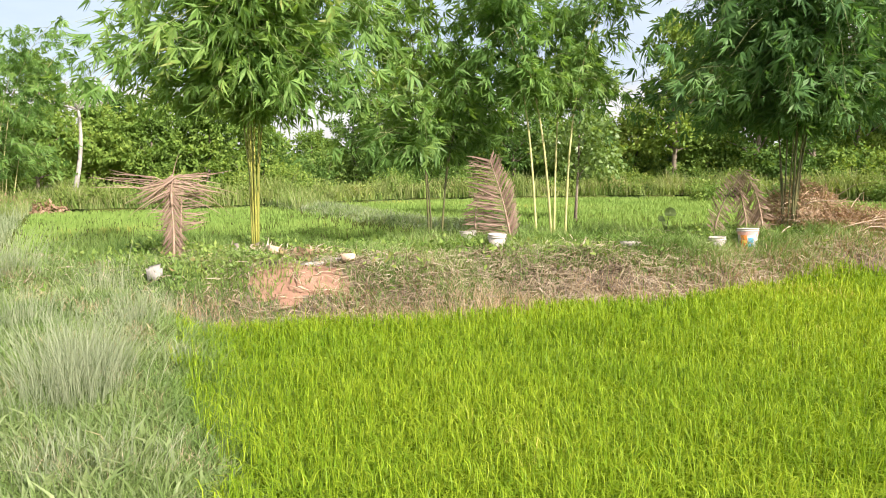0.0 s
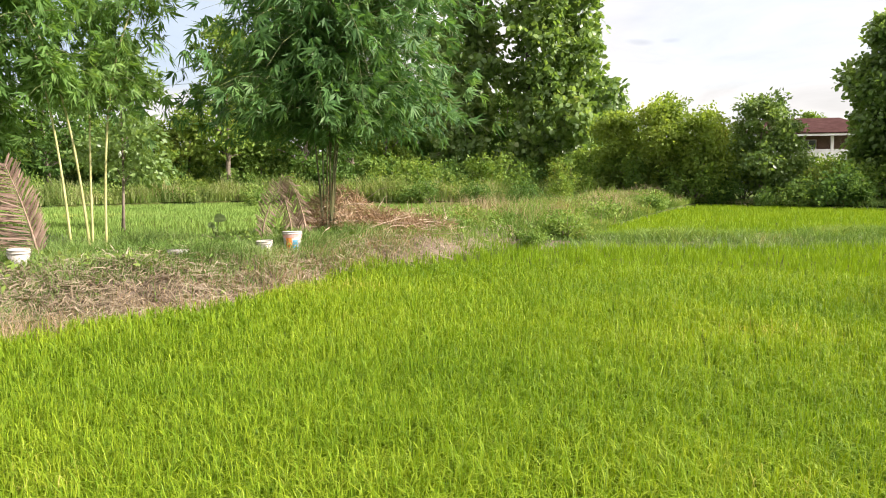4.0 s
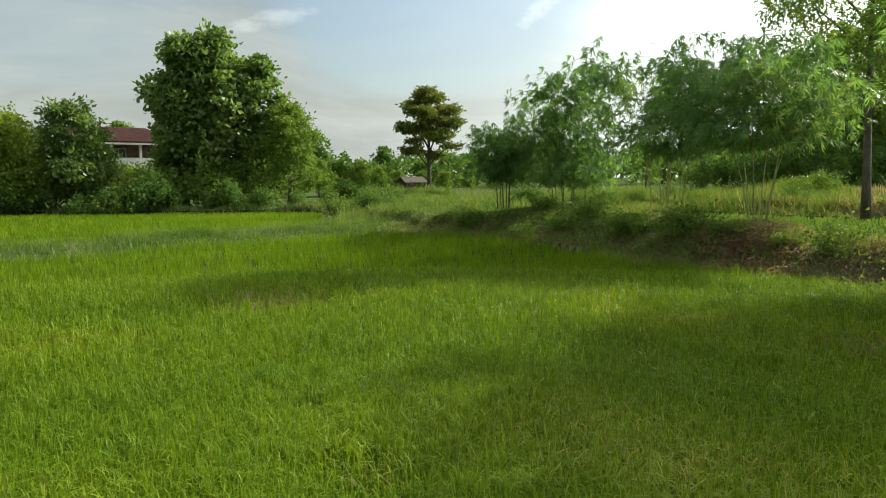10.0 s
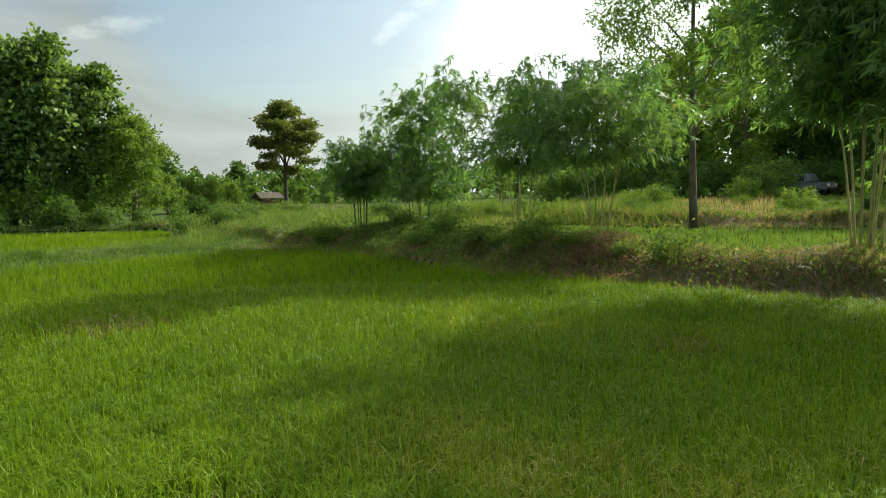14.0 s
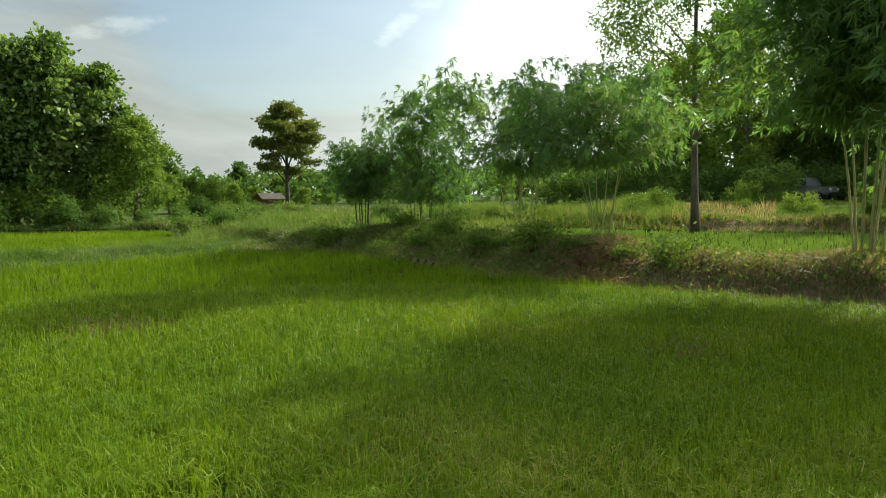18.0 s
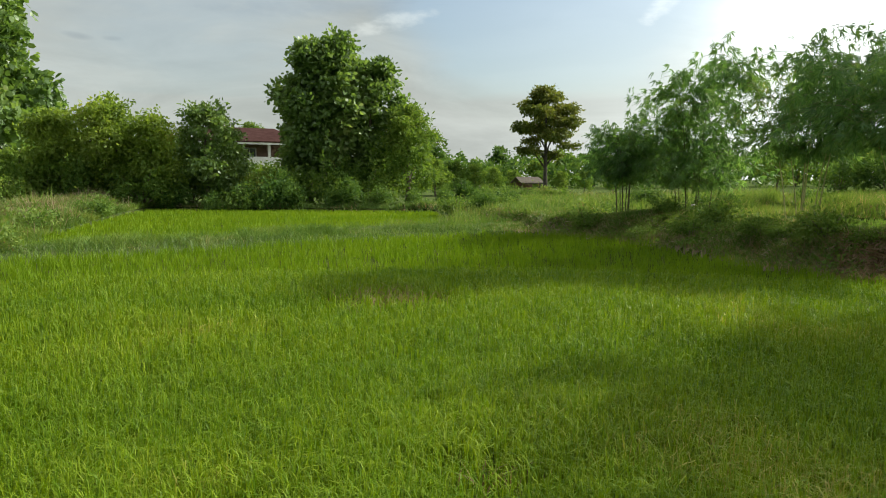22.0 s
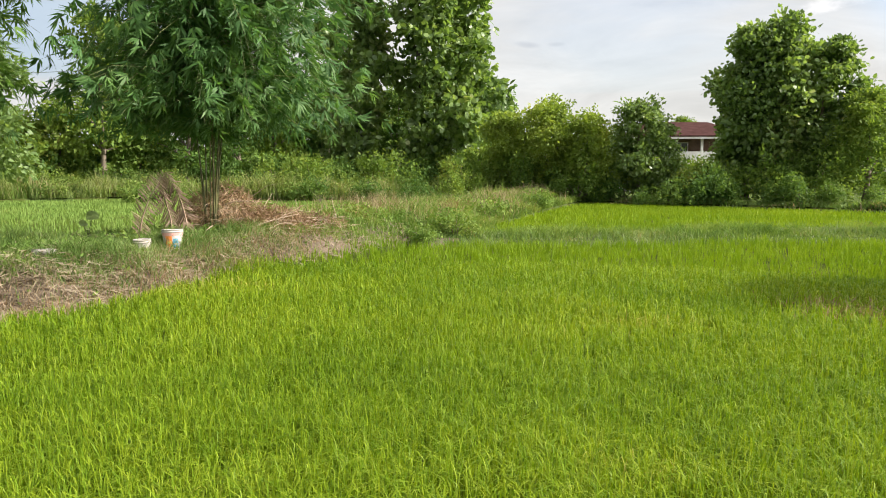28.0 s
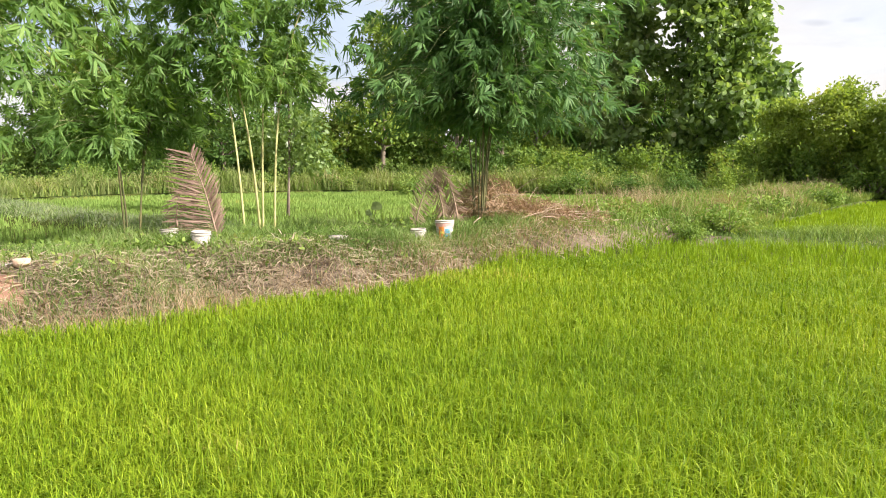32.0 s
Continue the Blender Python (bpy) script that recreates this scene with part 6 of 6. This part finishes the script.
def brush(x, y, n, rx, ry, hz, label):
    """A heap of cut dry twigs with their leaves."""
    root = put("brush_pile", None, None, label, "brush pile")
    z = rough_z(x, y)
    root.location = (x, y, z - 0.03)
    for k in range(n):
        a, r = rng.uniform(0, 2 * np.pi), math.sqrt(rng.random())
        p = np.array([rx * r * math.cos(a), ry * r * math.sin(a), hz * 0.75 * (1 - r * r) * rng.random()])
        d = unit(np.array([rng.normal(0, 1), rng.normal(0, 0.6), rng.uniform(-0.05, 0.75)]))
        ln = rng.uniform(0.5, 1.3)
        u = np.linspace(0, 1, 6)[:, None]
        pts = p + d * u * ln - np.array([0, 0, 1.0]) * 0.35 * ln * u * u + rng.normal(0, 0.02, (6, 3)) * u
        pts[:, 2] = np.maximum(pts[:, 2], 0.02)
        put("twig", tube("twig", pts, 0.011 * (1.1 - u[:, 0]), M_TWIG, 5), root)
    m = n * 46
    a, r = rng.uniform(0, 2 * np.pi, m), np.sqrt(rng.random(m))
    P = np.stack([rx * r * np.cos(a), ry * r * np.sin(a), hz * np.sqrt(rng.random(m)) * (1 - 0.8 * r * r) + 0.02], 1)
    D = rng.normal(0, 1, (m, 3)) + np.array([0, 0, -0.3])
    V, F = leaf_arrays(P, D, rng.uniform(0.1, 0.3, m), rng.uniform(0.008, 0.022, m), 0.2)
    put("dead_foliage", quick("dead_foliage", V, F, M_BRUSH), root)
    return root


brush(*polar(25.9, 15.7), 84, 1.05, 0.55, 1.05, "heap of orange-brown dry bamboo brush")
brush(*polar(29.2, 15.9), 54, 1.15, 0.5, 0.6, "low heap of dry brush on the bank")
brush(*polar(32.4, 16.8), 30, 0.9, 0.4, 0.35, "scattered dry brush at the bank's end")


def pole(x0, y0, x1, y1, z0, z1, r, label):
    u = np.linspace(0, 1, 8)
    pts = np.stack([x0 + (x1 - x0) * u, y0 + (y1 - y0) * u, z0 + (z1 - z0) * u + 0.05 * np.sin(3 * u)], 1)
    return put("stick", tube("stick", pts, r * (1.1 - 0.5 * u), M_TWIG, 6), None, label, "stick", "sticks on the bank")


for az0, d0, az1, d1, h0, h1 in ((27, 15.0, 31.5, 15.6, 0.75, 1.1), (25.2, 14.6, 24.3, 14.0, 0.95, 0.74), (29, 15.6, 33.5, 16.4, 0.9, 0.9)):
    q0, q1 = polar(az0, d0), polar(az1, d1)
    pole(*q0, *q1, rough_z(*q0) + (h0 - 0.7), rough_z(*q1) + (h1 - 0.7), 0.009, "long dry cane lying across the brush")


def taro(x, y, h, leaf, label):
    """A small plant with one or two round leaves on bare stalks."""
    root = put("taro_plant", None, None, label, "plant")
    root.location = (x, y, rough_z(x, y) - 0.02)
    for k, (a, s) in enumerate(((0.3, 1.0), (2.6, 0.7), (4.4, 0.5))):
        tip = np.array([0.10 * math.cos(a) * s, 0.10 * math.sin(a) * s, h * s])
        u = np.linspace(0, 1, 5)[:, None]
        put("stalk", tube("stalk", tip * u + np.array([0, 0, 0.0]), 0.008 * (1.2 - 0.5 * u[:, 0]), M_CULM_D, 5), root)
        bm = bmesh.new()
        c = bm.verts.new((0, 0, 0))
        ring = [bm.verts.new((leaf * s * math.cos(t) * (1 if abs(t) < 2.6 else 0.8), leaf * s * 0.85 * math.sin(t), -0.03 * s * math.cos(2 * t))) for t in np.linspace(-math.pi, math.pi, 15)[:-1]]
        for i in range(14):
            bm.faces.new((c, ring[i], ring[(i + 1) % 14]))
        ob = part("leaf", bm, M_GRASS, root)
        ob.matrix_basis = Matrix.Translation(tip) @ pose(0, 0, 0, 50, 0, -20 + k * 35)
    return root


taro(*polar(16.8, 15.4), 0.45, 0.13, "round-leaved green plant at the back of the bank")
taro(*polar(13.0, 16.0), 0.35, 0.10, "small broad-leaved plant by the far paddy")


# ---- farther off: dead tree, house, hut, parked car ----
def dead_tree(x, y, H):
    root = put("dead_tree", None, None, "bare white dead tree with forked branches", "tree")
    root.location = (x, y, rough_z(x, y) - 0.05)
    t = np.linspace(0, 1, 9)
    k = np.stack([0.55 * np.sin(2.2 * t) + 0.25 * t, 0 * t, H * 0.62 * t], 1)
    put("trunk", tube("trunk", k, 0.13 * (1.15 - 0.6 * t), M_PALEBARK, 9), root)
    top = k[-1]
    for a, ln, up in ((0.2, 2.0, 0.5), (2.9, 1.9, 0.35), (1.4, 2.2, 1.6), (4.5, 1.8, 1.3), (0.8, 2.4, 2.2)):
        u = np.linspace(0, 1, 6)[:, None]
        end = np.array([math.cos(a) * ln, 0.4 * math.sin(a) * ln, up])
        pts = top + end * u + np.array([0, 0, 0.3]) * u * (1 - u)
        limb = put("limb", tube("limb", pts, 0.08 * (1.1 - u[:, 0]), M_PALEBARK, 6), root)
        twigs = []
        for _ in range(9):
            s = rng.uniform(0.3, 1)
            p = top + end * s
            d = unit(rng.normal(0, 1, 3) + np.array([0, 0, 0.8])) * rng.uniform(0.4, 1.0)
            twigs.append((np.stack([p, p + d * 0.5 + rng.normal(0, .05, 3), p + d]), np.array([0.018, 0.012, 0.005])))
        put("twigwork", tubes("twigwork", twigs, M_PALEBARK, 4), limb)
    return root


dead_tree(*polar(-27.0, 44.0), 8.4)

M_ROOF = solid_material("red_roof", (0.036, 0.018, 0.016), (0.052, 0.025, 0.023), 2.0, 0.9, 0.2, (0.07, 0.038, 0.034), spec=0.02)
M_WALL = solid_material("white_wall", (0.62, 0.60, 0.56), (0.74, 0.72, 0.69), 1.0, 0.8, 0.1, (0.8, 0.79, 0.77))
M_WOODWALL = solid_material("dark_wood", (0.10, 0.06, 0.045), (0.17, 0.11, 0.08), 3.0, 0.8, 0.2, (0.22, 0.15, 0.11))
M_TIN = solid_material("tin_sheet", (0.34, 0.35, 0.36), (0.5, 0.51, 0.52), 2.0, 0.5, 0.2, (0.6, 0.6, 0.6), metal=0.3)
M_THATCH = solid_material("thatch", (0.055, 0.044, 0.034), (0.105, 0.086, 0.068), 5.0, 0.95, 0.8, (0.16, 0.135, 0.11))
M_GLASS = solid_material("dark_pane", (0.02, 0.025, 0.03), (0.05, 0.055, 0.06), 2.0, 0.12, 0.0, spec=0.6)
M_CARPAINT = solid_material("silver_paint", (0.16, 0.17, 0.18), (0.22, 0.23, 0.25), 1.0, 0.35, 0.0, (0.28, 0.3, 0.31), metal=0.4)
M_RUBBER = solid_material("tyre", (0.015, 0.015, 0.016), (0.03, 0.03, 0.032), 9.0, 0.8, 0.2)


def box(x0, x1, y0, y1, z0, z1, bevel=0.0):
    bm = bmesh.new()
    bmesh.ops.create_cube(bm, size=1.0)
    for v in bm.verts:
        v.co = Vector((x0 + (v.co.x + 0.5) * (x1 - x0), y0 + (v.co.y + 0.5) * (y1 - y0), z0 + (v.co.z + 0.5) * (z1 - z0)))
    if bevel:
        bmesh.ops.bevel(bm, geom=bm.edges[:], offset=bevel, segments=2, affect="EDGES")
    return bm


def gable(x0, x1, y0, y1, eave, ridge, over=0.5, thick=0.09, hip=0.0):
    """A pitched roof with thickness, its ridge along x."""
    bm = bmesh.new()
    ym = (y0 + y1) / 2
    rows = []
    for dz in (0.0, -thick):
        rows.append([bm.verts.new(v) for v in ((x0 - over, y0 - over, eave + dz), (x1 + over, y0 - over, eave + dz), (x1 + over - hip, ym, ridge + dz), (x0 - over + hip, ym, ridge + dz), (x0 - over, y1 + over, eave + dz), (x1 + over, y1 + over, eave + dz))])
    a, b = rows
    for q in ((0, 1, 2, 3), (3, 2, 5, 4)):
        bm.faces.new([a[i] for i in q])
        bm.faces.new([b[i] for i in reversed(q)])
    for i, j in ((0, 1), (1, 2), (2, 5), (5, 4), (4, 3), (3, 0)):
        bm.faces.new((a[i], b[i], b[j], a[j]))
    if hip:
        bm.faces.new((a[1], a[5], a[2]))
        bm.faces.new((a[4], a[0], a[3]))
    bmesh.ops.recalc_face_normals(bm, faces=bm.faces[:])
    return bm


def house(x, y, turn):
    """Two storeys: a white upper porch under a dark red roof. Its front looks along local -y."""
    root = put("house", None, None, "two-storey house with a dark red roof behind trees", "house")
    root.matrix_basis = pose(x, y, rough_z(x, y) - 0.1, 0, 0, turn)
    part("roof", gable(-5.0, 4.0, -3.2, 4.0, 4.95, 6.35, 0.7, 0.12, 2.4), M_ROOF, root)
    part("fascia", box(-5.66, 4.66, -3.86, -3.80, 4.66, 4.86), M_WALL, root)
    part("wall", box(-5.0, 3.0, -1.4, 4.0, 0.0, 4.85), M_WALL, root)
    part("wall", box(-4.9, 2.9, -1.46, -1.405, 2.9, 4.8), M_WOODWALL, root, "dark boarded upper wall")
    part("porch_floor", box(-5.0, 4.0, -3.2, -1.4, 2.55, 2.75), M_WALL, root)
    part("parapet", box(-5.0, 4.0, -3.25, -3.1, 2.755, 3.6), M_WALL, root)
    part("parapet", box(3.86, 4.0, -3.09, -1.4, 2.755, 3.6), M_WALL, root)
    for px in (-4.85, -1.9, 1.0, 3.8):
        part("pillar", box(px - 0.11, px + 0.11, -3.28, -3.06, 0.0, 4.9, 0.02), M_WALL, root)
    for px in (-3.4, -0.4):
        w = part("window", box(px - 0.62, px + 0.62, -1.52, -1.47, 3.35, 4.45), M_WALL, root)
        part("pane", box(px - 0.55, px - 0.03, -1.545, -1.525, 3.42, 4.38), M_GLASS, w)
        part("pane", box(px + 0.03, px + 0.55, -1.545, -1.525, 3.42, 4.38), M_GLASS, w)
    part("door", box(1.5, 2.35, -1.52, -1.47, 2.76, 4.65), M_WOODWALL, root)
    part("lean_to_roof", gable(0.6, 6.2, -5.6, -2.6, 1.9, 2.35, 0.3, 0.05), M_TIN, root, "grey tin lean-to roof")
    for px in (0.8, 6.0):
        part("post", box(px - 0.06, px + 0.06, -5.5, -5.38, 0.0, 1.95), M_WOODWALL, root)
    return root


house(*polar(60.6, 70.0), -60.6 + 12)


def hut(x, y, turn):
    root = put("hut", None, None, "small brown thatched field hut", "hut")
    root.matrix_basis = pose(x, y, rough_z(x, y) + 0.1, 0, 0, turn) @ Matrix.Scale(0.82, 4)
    part("roof", gable(-1.5, 1.5, -1.2, 1.2, 1.35, 2.15, 0.35, 0.14), M_THATCH, root)
    for px in (-1.4, 1.4):
        for py in (-1.1, 1.1):
            part("post", box(px - 0.06, px + 0.06, py - 0.06, py + 0.06, -0.05, 1.45), M_BARK, root)
    part("wall", box(-1.3, 1.3, 0.95, 1.0, 0.3, 1.35), M_WOODWALL, root)
    part("platform", box(-1.4, 1.4, -1.0, 1.0, 0.35, 0.45), M_WOODWALL, root)
    return root


hut(*polar(82.0, 84.0), -82 + 30)


def car(x, y, turn):
    root = put("car", None, None, "silver pickup parked under trees on the rise", "car")
    root.matrix_basis = pose(x, y, rough_z(x, y), 0, 0, turn)
    part("body", box(-2.3, 2.3, -0.85, 0.85, 0.45, 1.02, 0.10), M_CARPAINT, root)
    bm = box(-0.9, 1.2, -0.78, 0.78, 1.0, 1.68, 0.08)
    for v in bm.verts:
        if v.co.z > 1.4:
            v.co.x = 0.15 + (v.co.x - 0.15) * 0.72
            v.co.y *= 0.86
    part("cabin", bm, M_CARPAINT, root)
    part("windscreen", box(0.86, 0.93, -0.6, 0.6, 1.1, 1.55), M_GLASS, root)
    for s in (-1, 1):
        part("side_window", box(-0.55, 0.7, s * 0.765 - 0.02, s * 0.765 + 0.02, 1.1, 1.5), M_GLASS, root)
        part("headlight", box(2.24, 2.33, s * 0.6 - 0.16, s * 0.6 + 0.16, 0.75, 0.92), M_WALL, root)
        for px in (-1.45, 1.45):
            wheel = put("wheel", None, root)
            wheel.matrix_basis = pose(px, s * 0.78, 0.35, 90, 0, 0)
            part("tyre", lathe([(0.20, -0.1), (0.33, -0.1), (0.35, -0.06), (0.35, 0.06), (0.33, 0.1), (0.20, 0.1)], 20, False), M_RUBBER, wheel)
            part("rim", lathe([(0.02, -0.05), (0.2, -0.08), (0.2, 0.08), (0.02, 0.05)], 16, True), M_TIN, wheel)
    part("bumper", box(2.28, 2.4, -0.8, 0.8, 0.42, 0.62, 0.03), M_RUBBER, root)
    part("load_bed", box(-2.2, -0.95, -0.7, 0.7, 1.025, 1.05), M_RUBBER, root)
    return root


car(*polar(121.6, 58.0), 215)
